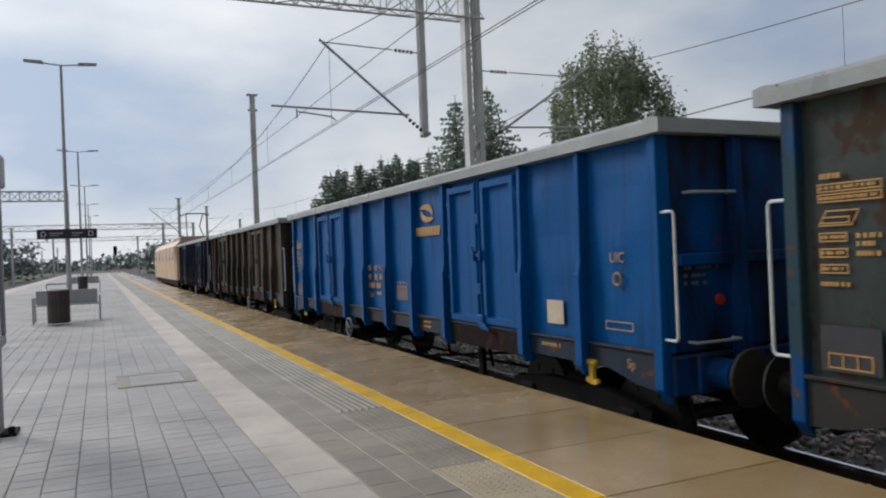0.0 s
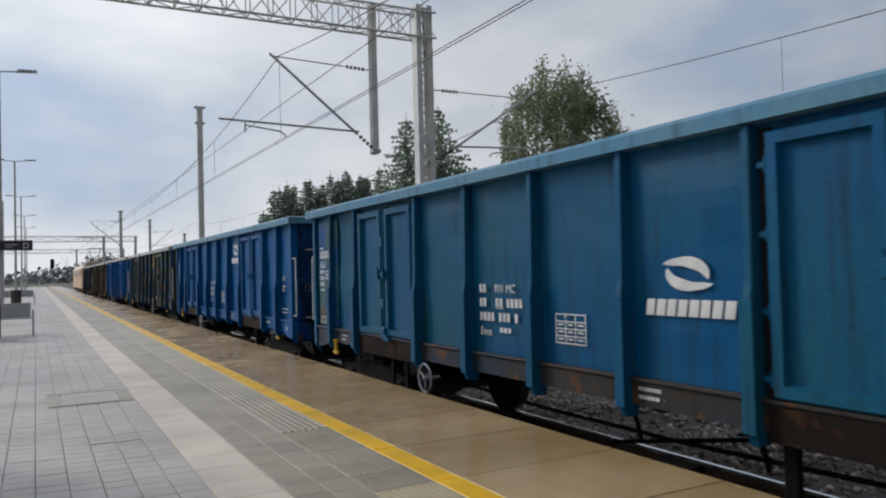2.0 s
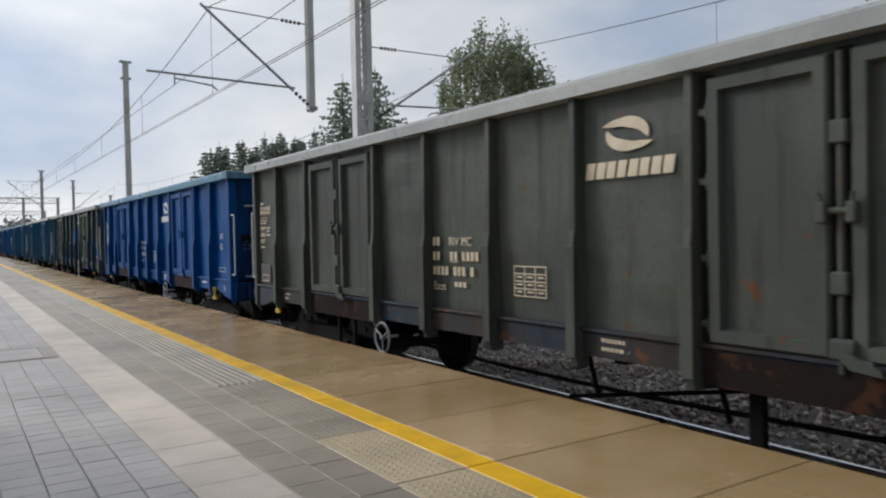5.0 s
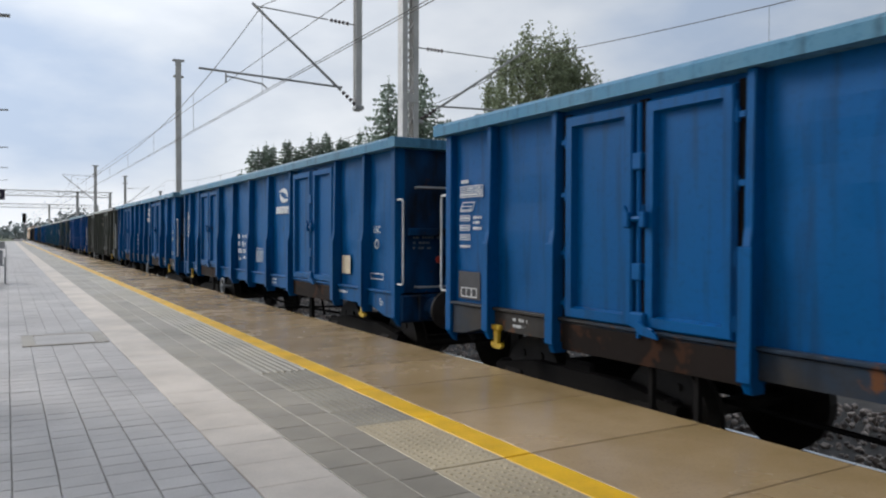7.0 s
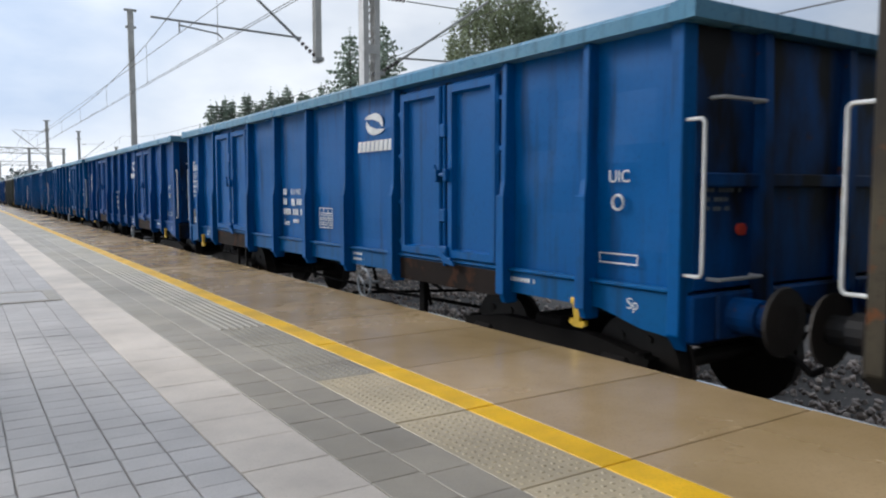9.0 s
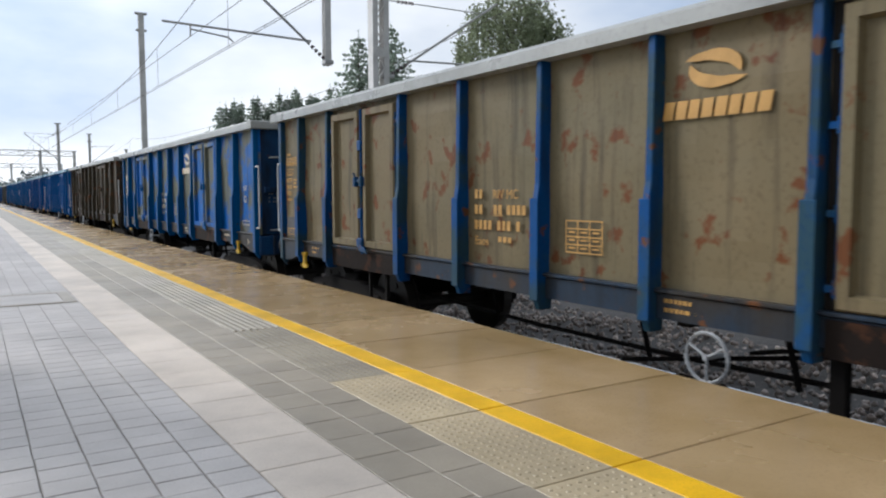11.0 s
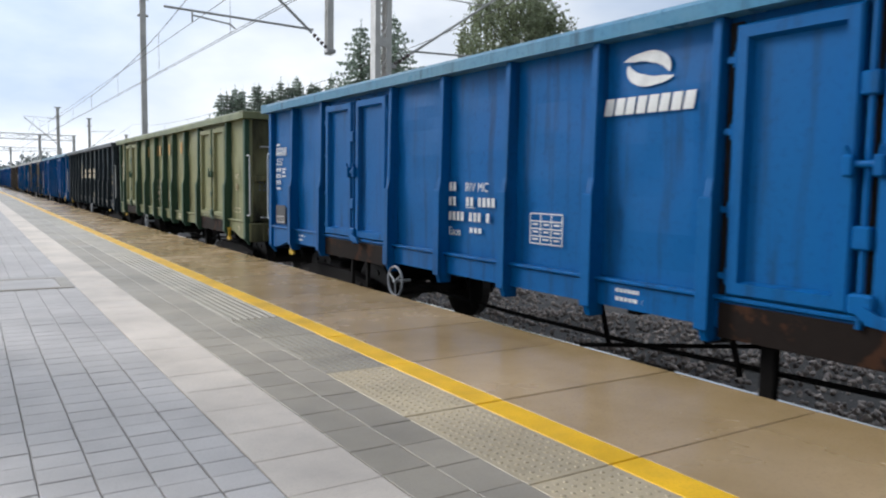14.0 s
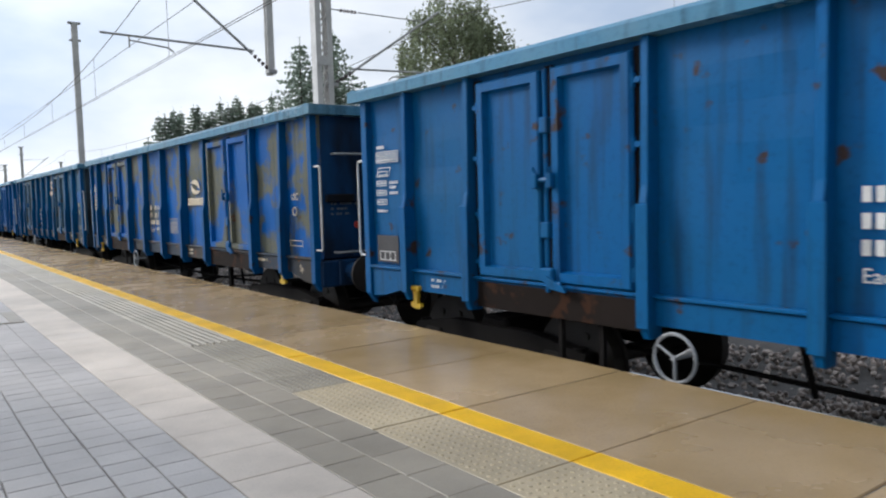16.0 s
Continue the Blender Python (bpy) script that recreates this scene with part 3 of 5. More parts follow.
def m_bogie_frame():
    bm = bmesh.new()
    for s in (-1, 1):
        x = s * 1.0
        prism(bm, [(-1.25, 0.62), (-1.2, 0.5), (-0.65, 0.48), (-0.45, 0.3), (0.45, 0.3), (0.65, 0.48), (1.2, 0.5), (1.25, 0.62), (0.6, 0.72), (-0.6, 0.72)], 0, x - 0.06, x + 0.06)
        for y in (-0.9, 0.9):
            rbox(bm, x - 0.11, x + 0.13 * 1, y - 0.15, y + 0.15, 0.34, 0.6, 0.03)
            for d in (-0.24, 0.24):
                rod(bm, (x, y + d, 0.42), (x, y + d, 0.66), 0.06)
    rbox(bm, -1.0, 1.0, -0.2, 0.2, 0.45, 0.8, 0.03)
    return mesh("bogie_frame", bm)


def m_wheelset():
    bm = bmesh.new()
    rod(bm, (-1.0, 0, 0), (1.0, 0, 0), 0.08, seg=10)
    for s in (-1, 1):
        rod(bm, (s * 0.69, 0, 0), (s * 0.825, 0, 0), 0.46, seg=28)
        rod(bm, (s * 0.67, 0, 0), (s * 0.69, 0, 0), 0.49, seg=28)
        rod(bm, (s * 0.825, 0, 0), (s * 0.84, 0, 0), 0.4, 0.2, seg=28)
        for i in range(6):
            a = i * math.pi / 3
            rod(bm, (s * 0.83, 0.3 * math.cos(a), 0.3 * math.sin(a)), (s * 0.85, 0.3 * math.cos(a), 0.3 * math.sin(a)), 0.04, seg=6)
    return mesh("wheelset", bm)


def m_underframe():
    bm = bmesh.new()
    box(bm, -0.25, 0.25, -HALF + 0.1, HALF - 0.1, ZB - 0.3, ZB - 0.04)
    for y in (-3.2, -1.4, 1.4, 3.2):
        box(bm, -1.2, 1.2, y - 0.06, y + 0.06, ZB - 0.26, ZB - 0.04)
    return mesh("underframe", bm)


def m_tank():
    bm = bmesh.new()
    rod(bm, (0.35, 0.5, 0.86), (0.35, 1.3, 0.86), 0.15, seg=14)
    return mesh("air_tank", bm)


def m_brakerod():
    """Pull rods, hangers and crossed levers between the bogies."""
    bm = bmesh.new()
    path_tube(bm, [(-0.5, -3.6, 0.62), (-0.55, -1.0, 0.56), (-0.55, 1.0, 0.56), (-0.5, 3.6, 0.62)], 0.022)
    for y in (-1.9, -0.5, 1.7):
        path_tube(bm, [(-0.55, y, 0.5), (-0.6, y + 0.1, 0.98)], 0.025)
    path_tube(bm, [(-1.0, -2.4, 0.95), (0.3, -0.9, 0.5)], 0.02)
    path_tube(bm, [(-1.0, -0.6, 0.55), (0.5, -1.9, 0.62)], 0.02)
    rbox(bm, -1.02, -0.96, -2.5, -2.38, 0.36, 1.0, 0.01)
    rbox(bm, -1.0, -0.8, -1.5, -1.05, 0.34, 0.5, 0.015)
    return mesh("brake_rod", bm)


def m_hose():
    bm = bmesh.new()
    path_tube(bm, [(0, 0, -0.05), (0.02, -0.16, -0.28), (0.0, -0.36, -0.4), (-0.03, -0.46, -0.34)], 0.027)
    return mesh("brake_hose", bm)


def m_handwheel():
    """A brake wheel standing beside the sole bar."""
    bm = bmesh.new()
    ring(bm, (0, 0, 0), 0.27, 0.02)
    for i in range(3):
        a = 0.5 + i * 2 * math.pi / 3
        rod(bm, (0, 0, 0), (0, 0.27 * math.cos(a), 0.27 * math.sin(a)), 0.014)
    rod(bm, (-0.03, 0, 0), (0.25, 0, 0), 0.03)
    return mesh("brake_wheel", bm)


def m_step():
    bm = bmesh.new()
    for y in (-0.22, 0.22):
        box(bm, -0.02, 0.02, y - 0.02, y + 0.02, -0.42, 0)
    box(bm, -0.08, 0.04, -0.24, 0.24, -0.44, -0.41)
    return mesh("step", bm)


def flat(bm, y0, y1, z0, z1, x=0.0, t=0.003):
    box(bm, x - t, x, min(y0, y1), max(y0, y1), z0, z1)


def m_bars(rows, w, h, seed, gap=0.55):
    """Rows of short bars in place of stencilled lines; y runs backwards so that it reads from outside."""
    rnd = random.Random(seed)
    bm = bmesh.new()
    step = h / rows
    for r in range(rows):
        y, end = 0.0, w * rnd.uniform(0.55, 1.0)
        while y < end:
            l = rnd.choice((0.028, 0.034, 0.04))
            flat(bm, -y, -min(y + l, end), -r * step - step * (1 - gap), -r * step)
            y += l + rnd.choice((0.012, 0.012, 0.014, 0.05))
    return mesh("stencil", bm)


def m_number():
    """The wagon's number as bars of a figure's size, in four lines; the words stand apart as lettering."""
    bm = bmesh.new()
    for row, groups in enumerate((((0, 2),), ((0, 2), (4.2, 2), (7.0, 4)), ((0, 4), (5.0, 3), (8.9, 1)), ((5.2, 3),))):
        for first, count in groups:
            for c in range(count):
                y, z = (first + c) * 0.074, -row * 0.148
                hgt = 0.05 if row == 3 else 0.088
                flat(bm, -y, -y - 0.048, z - hgt, z)
    flat(bm, -4.2 * 0.074, -6.2 * 0.074, -0.252, -0.244)
    return mesh("stencil", bm)


def m_table(w, h, rows, cols):
    bm = bmesh.new()
    t = 0.01
    for i in range(rows + 1):
        z = -h * i / rows
        flat(bm, 0, -w, z - t, z)
    for j in range(cols + 1):
        y = -w * j / cols
        flat(bm, y - t / 2, y + t / 2, -h - t, 0, -0.0008)
    for i in range(1, rows):
        for j in range(cols):
            flat(bm, -w * (j + 0.25) / cols, -w * (j + 0.75) / cols, -h * (i + 0.62) / rows, -h * (i + 0.38) / rows)
    return mesh("stencil_table", bm)


def outline(bm, y0, y1, z0, z1, lean=0.0, t=0.009):
    """A thin painted frame, its top pushed sideways by lean."""
    a, c = min(y0, y1), max(y0, y1)
    prism(bm, [(a, z0), (c, z0), (c, z0 + t), (a, z0 + t)], 0, -0.003, 0)
    prism(bm, [(a + lean, z1 - t), (c + lean, z1 - t), (c + lean, z1), (a + lean, z1)], 0, -0.003, 0)
    for y in (a, c - t):
        prism(bm, [(y, z0 + t), (y + t, z0 + t), (y + t + lean, z1 - t), (y + lean, z1 - t)], 0, -0.003, 0)


def m_front():
    """The painted panel of limits, diagram and frames near the wagon's front edge."""
    rnd = random.Random(9)
    bm = bmesh.new()

    def words(y, z, w, h):
        end = y - w
        while y > end:
            l = rnd.uniform(0.012, 0.03)
            flat(bm, y, y - l, z, z + h)
            y -= l + rnd.choice((0.008, 0.008, 0.02))
    words(-0.02, 0.0, 0.12, 0.035)
    for row in (-0.085, -0.15):
        outline(bm, -0.0, -0.44, row, row + 0.055)
        words(-0.015, row + 0.018, 0.38, 0.02)
    outline(bm, -0.0, -0.24, -0.3, -0.2, -0.05)
    outline(bm, -0.02, -0.22, -0.285, -0.24)
    for z in (-0.4, -0.5, -0.6):
        outline(bm, -0.0, -0.2, z, z + 0.06)
        words(-0.015, z + 0.02, 0.15, 0.022)
    words(-0.26, -0.38, 0.15, 0.03)
    words(-0.26, -0.43, 0.12, 0.03)
    words(-0.26, -0.49, 0.14, 0.03)
    words(-0.0, -0.68, 0.22, 0.028)
    return mesh("stencil", bm)


def m_swirl():
    """Two opposed curved blades round an open eye, as a plain mark."""
    bm = bmesh.new()
    for s in (1, -1):
        outer, inner = [], []
        for i in range(13):
            a = math.radians(8 + i * 14.5)
            ro = 0.172 + (0.05 * (i - 9) / 3 if i > 9 else 0.0)
            ri = 0.172 - 0.108 * math.sin(math.radians(i * 15)) ** 0.75
            outer.append((-s * ro * math.cos(a), s * ro * math.sin(a)))
            inner.append((-s * ri * math.cos(a), s * ri * math.sin(a) - s * 0.006))
        prism(bm, outer + inner[11:0:-1], 0, -0.003, 0.0)
    bm.transform(Matrix.Diagonal((1, 1.22, 0.74, 1)) @ Matrix.Rotation(radians(28), 4, "X"))
    return mesh("mark", bm)


def m_blocks(n, w, h, lean=0.18, fill=0.8, slit=True):
    """A row of n slanted blocks of a word's size, each cut by a narrow slit."""
    bm = bmesh.new()
    for i in range(n):
        y0, y1 = -i * w / n, -(i + fill) * w / n
        for a, c in (((0, 0.44), (0.58, 1)) if slit else ((0, 1),)):
            k, k2 = -lean * h * a, -lean * h * c
            inset = 0.3 * (y1 - y0) if (slit and i % 3 == 1 and a == 0) else 0
            prism(bm, [(y0 + k, a * h), (y1 + k - inset, a * h), (y1 + k2, c * h), (y0 + k2, c * h)], 0, -0.003, 0)
    return mesh("word_blocks", bm)


def m_ringmark():
    """A broken ring round three slanted bars."""
    bm = bmesh.new()
    n = 26
    for i in range(n):
        a, c = (math.radians(42 + 276 * k / n) for k in (i, i + 1))
        o, q = 0.43, 0.33
        prism(bm, [(-0.8 * o * math.cos(a), o * math.sin(a)), (-0.8 * o * math.cos(c), o * math.sin(c)), (-0.8 * q * math.cos(c), q * math.sin(c)), (-0.8 * q * math.cos(a), q * math.sin(a))], 0, -0.003, 0)
    for d in (-0.16, 0.0, 0.16):
        prism(bm, [(d + 0.04, -0.2), (d - 0.04, -0.2), (d - 0.12, 0.2), (d - 0.04, 0.2)], 0, -0.003, 0)
    return mesh("ring_mark", bm)


def m_text(body, size):
    cu = bpy.data.curves.new("txt", "FONT")
    cu.body, cu.size, cu.extrude = body, size, 0.0012
    ob = bpy.data.objects.new("txt", cu)
    scene.collection.objects.link(ob)
    bpy.context.view_layer.update()
    me = bpy.data.meshes.new_from_object(ob.evaluated_get(bpy.context.evaluated_depsgraph_get()))
    bpy.data.objects.remove(ob)
    me.transform(Matrix(((0, 0, -1, 0), (-1, 0, 0, 0), (0, 1, 0, 0), (0, 0, 0, 1))))
    if not me.materials:
        me.materials.append(None)
    else:
        me.materials[0] = None
    return me




def purer(c):
    """Blue pigments a little purer than mixed."""
    return (c[0] * 0.56, c[1] * 0.92, c[2] * 0.97) if c[2] > 2 * c[1] else c


def paint(name, base, vary=None, rust=None, rust_at=0.66, streak=(0.012, 0.013, 0.014), scale=0.55, rough=0.5, blotch=0.12, rust_scale=5.0, bias=0.0, darkening=0.72, streak_at=(0.52, 0.95)):
    """Wagon paint, its colours darkened evenly by one factor."""
    base, vary = purer(base), vary and purer(vary)
    base = tuple(c * darkening for c in base)
    vary = vary and tuple(c * darkening for c in vary)
    return surface("paint_" + name, base, rough, scale=scale, vary=vary, bias=bias, coord="Piece", streak_at=streak_at, amount=0.35, fine=22, bump=0.04, rust=rust, rust_at=rust_at, streak=streak, wet=0.14, spec=0.12, blotch=blotch, rust_scale=rust_scale)


RUST = (0.12, 0.05, 0.022)


SOOT_SHADED = {}
# paint showing through the end walls' brake dust, soot and painted-in gap shade
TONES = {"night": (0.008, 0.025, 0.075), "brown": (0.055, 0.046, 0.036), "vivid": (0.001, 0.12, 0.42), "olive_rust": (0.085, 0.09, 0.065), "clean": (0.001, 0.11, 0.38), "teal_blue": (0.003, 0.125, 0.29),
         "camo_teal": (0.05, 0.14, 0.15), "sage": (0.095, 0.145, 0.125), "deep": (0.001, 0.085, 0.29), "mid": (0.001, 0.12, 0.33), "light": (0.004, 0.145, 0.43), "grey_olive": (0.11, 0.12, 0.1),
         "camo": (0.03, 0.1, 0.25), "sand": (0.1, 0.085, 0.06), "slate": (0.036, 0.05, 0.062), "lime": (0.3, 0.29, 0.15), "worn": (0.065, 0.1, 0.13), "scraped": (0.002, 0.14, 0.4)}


def liveries():
    """Body, door, rib, cap, sole and writing colours of each wagon, first the one behind the engine."""
    P = {
        "night": paint("night_blue", (0.008, 0.025, 0.075), (0.035, 0.035, 0.035), rust=RUST, rust_at=0.64),
        "brown": paint("dark_rust_brown", (0.055, 0.046, 0.036), (0.095, 0.08, 0.055), rust=RUST, rust_at=0.58),
        "vivid": paint("vivid_blue", (0.0, 0.135, 0.42), (0.001, 0.115, 0.35), blotch=0.4),
        "olive_rust": paint("olive_rust", (0.085, 0.09, 0.065), (0.06, 0.075, 0.07), rust=(0.05, 0.028, 0.017), rust_at=0.55, rust_scale=4.0),
        "clean": paint("clean_blue", (0.0, 0.125, 0.37), (0.001, 0.11, 0.31), blotch=0.4),
        "teal_blue": paint("teal_blue", (0.003, 0.115, 0.28), (0.012, 0.12, 0.2), rust=RUST, rust_at=0.74, blotch=0.3),
        "camo_teal": paint("teal_blue_blotched", (0.05, 0.14, 0.15), (0.006, 0.09, 0.3), rust=RUST, rust_at=0.7, scale=1.6, blotch=0.1, bias=0.045),
        "sage": paint("sage_rust", (0.095, 0.145, 0.125), (0.135, 0.135, 0.09), rust=(0.15, 0.06, 0.028), rust_at=0.605, rust_scale=4.5, blotch=0.4),
        "deep": paint("deep_blue", (0.0, 0.098, 0.35), (0.001, 0.085, 0.29), blotch=0.4),
        "mid": paint("mid_blue", (0.0, 0.13, 0.37), (0.002, 0.115, 0.31), rust=(0.05, 0.03, 0.02), rust_at=0.68, blotch=0.4),
        "light": paint("light_blue", (0.004, 0.145, 0.43), (0.008, 0.135, 0.37), blotch=0.4),
        "grey_olive": paint("grey_olive", (0.11, 0.12, 0.1), (0.08, 0.09, 0.08), rust=RUST, rust_at=0.66),
        "camo": paint("blue_beige_blotched", (0.001, 0.135, 0.47), (0.155, 0.16, 0.115), rust=RUST, rust_at=0.66, scale=1.15, blotch=0.07),
        "sand": paint("sand_rust", (0.25, 0.19, 0.105), (0.19, 0.165, 0.1), rust=(0.13, 0.05, 0.02), rust_at=0.585, rust_scale=4.0, blotch=0.4),
        "slate": paint("dark_slate", (0.036, 0.05, 0.062), (0.045, 0.06, 0.07), blotch=0.4),
        "lime": paint("pale_olive_green", (0.33, 0.32, 0.17), (0.27, 0.29, 0.15), rust=(0.3, 0.16, 0.07), rust_at=0.73, blotch=0.4, rust_scale=2.0),
        "rib_teal": paint("dull_teal_rib", (0.035, 0.08, 0.1), (0.004, 0.09, 0.3), rust=RUST, rust_at=0.62, scale=1.5, bias=0.07),
        "rib_blue": paint("dull_blue_rib", (0.004, 0.085, 0.28), (0.03, 0.08, 0.12), rust=RUST, rust_at=0.62, scale=1.5),
        "darkgreen": paint("dark_green", (0.045, 0.115, 0.075), (0.09, 0.14, 0.09), blotch=0.4),
        "worn": paint("worn_blue_grey", (0.1, 0.145, 0.165), (0.03, 0.135, 0.255), rust=(0.055, 0.04, 0.03), rust_at=0.59, blotch=0.25),
        "scuffed": paint("scuffed_blue", (0.001, 0.12, 0.4), (0.002, 0.11, 0.34), rust=(0.07, 0.034, 0.024), rust_at=0.62, rust_scale=4.4, blotch=0.4),
        "scraped": paint("scraped_blue", (0.002, 0.14, 0.4), (0.012, 0.14, 0.33), rust=(0.05, 0.032, 0.028), rust_at=0.63, rust_scale=4.2, blotch=0.3),
    }
    # end paints: soot patches, darkened further for the shade between wagons
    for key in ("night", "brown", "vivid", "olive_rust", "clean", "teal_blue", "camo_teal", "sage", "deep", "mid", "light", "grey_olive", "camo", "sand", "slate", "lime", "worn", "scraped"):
        SOOT_SHADED[key] = paint("sooted_" + key, TONES[key], rust=RUST, rust_at=0.66, streak=(0.011, 0.011, 0.012), streak_at=(0.32, 0.64))
    # the blue cap is painted paler to stand for the sky's reflection
    S = {"grey": CAPGREY, "bluecap": paint("sheen_blue_cap", (0.085, 0.28, 0.46), (0.15, 0.31, 0.42), blotch=0.3, rough=0.38), "rustsole": paint("brown_sole", (0.055, 0.05, 0.045), (0.03, 0.05, 0.08), rust=RUST, rust_at=0.6), "slatecap": paint("slate_cap", (0.09, 0.1, 0.11)), "greencap": paint("green_cap", (0.3, 0.33, 0.18))}
    blue_rib = P["mid"]
    rows = [
        ("night", "night", "night", "grey", "rustsole", None, "dark navy"),
        ("brown", "brown", "brown", "grey", "rustsole", None, "rusty brown"),
        ("vivid", "vivid", "vivid", "grey", "rustsole", ORANGE, "bright blue"),
        ("olive_rust", "olive_rust", "rib_teal", "grey", "rustsole", ORANGE, "rust-stained olive brown", "wide_bay"),
        ("clean", "clean", "clean", "bluecap", "clean", WHITE, "clean blue", "wide_bay"),
        ("teal_blue", "teal_blue", "teal_blue", "bluecap", "rustsole", WHITE, "faded teal blue", "wide_bay"),
        ("camo_teal", "camo_teal", "teal_blue", "grey", "rustsole", CREAM, "patched teal and blue", "wide_bay"),
        ("sage", "sage", "rib_teal", "grey", "rustsole", CREAM, "rust-spotted grey-green", "wide_bay"),
        ("deep", "deep", "deep", "bluecap", "deep", WHITE, "deep blue"),
        ("grey_olive", "grey_olive", "grey_olive", "grey", "rustsole", CREAM, "grey-olive"),
        ("mid", "mid", "mid", "bluecap", "rustsole", WHITE, "mid blue"),
        ("mid", "mid", "mid", "bluecap", "mid", WHITE, "mid blue", "wide_bay"),
        ("clean", "clean", "clean", "bluecap", "rustsole", WHITE, "clean blue", "wide_bay"),
        ("deep", "deep", "deep", "bluecap", "deep", WHITE, "deep blue"),
        ("vivid", "vivid", "vivid", "bluecap", "mid", WHITE, "bright blue", "wide_bay"),
        ("brown", "brown", "brown", "grey", "rustsole", None, "rusty brown"),
        ("camo", "camo", "mid", "grey", "rustsole", CREAM, "blue and beige patched"),
        ("sand", "sand", "rib_blue", "grey", "rustsole", ORANGE, "rust-streaked sand-coloured", "wide_bay"),
        ("clean", "scuffed", "clean", "bluecap", "clean", WHITE, "rust-scuffed bright blue"),
        ("slate", "slate", "slate", "slatecap", "slate", CREAM, "dark slate grey", "smooth"),
        ("lime", "lime", "darkgreen", "greencap", "lime", CREAM, "pale olive green", "end_door"),
        ("light", "light", "light", "bluecap", "light", WHITE, "light blue"),
        ("worn", "worn", "scraped", "bluecap", "rustsole", CREAM, "worn blue-grey"),
        ("camo", "camo", "mid", "bluecap", "rustsole", CREAM, "blue and beige patched", "wide_bay"),
        ("scraped", "scraped", "scraped", "bluecap", "scraped", WHITE, "scraped blue", "wide_bay"),
        ("mid", "mid", "mid", "bluecap", "mid", WHITE, "mid blue"),
    ]
    return [(SOOT_SHADED[a], P[a], P[d], P[r], S.get(c) or P[c], S.get(s) or P[s], w, nm, *more) for a, d, r, c, s, w, nm, *more in rows]


# place of the painted mark from the rear end, and its height over the rail
MARK_AT = {0: (4.85, 2.69), 1: (4.51, 2.83), 3: (4.53, 2.05), 5: (4.46, 2.93), 9: (4.45, 2.64), 11: (4.69, 2.62), 15: (4.68, 2.74), 16: (4.8, 2.76), 19: (4.82, 2.79), 21: (4.58, 2.26)}


def stuff(ob):
    return tagged(ob, kind="stuff")


def m_signplate():
    bm = bmesh.new()
    outline(bm, 0, -0.4, 0, 0.17, 0, 0.03)
    prism(bm, [(-0.06, 0.04), (-0.34, 0.09), (-0.34, 0.13), (-0.06, 0.07)], 0, -0.003, 0)
    return mesh("stencil_sign", bm)


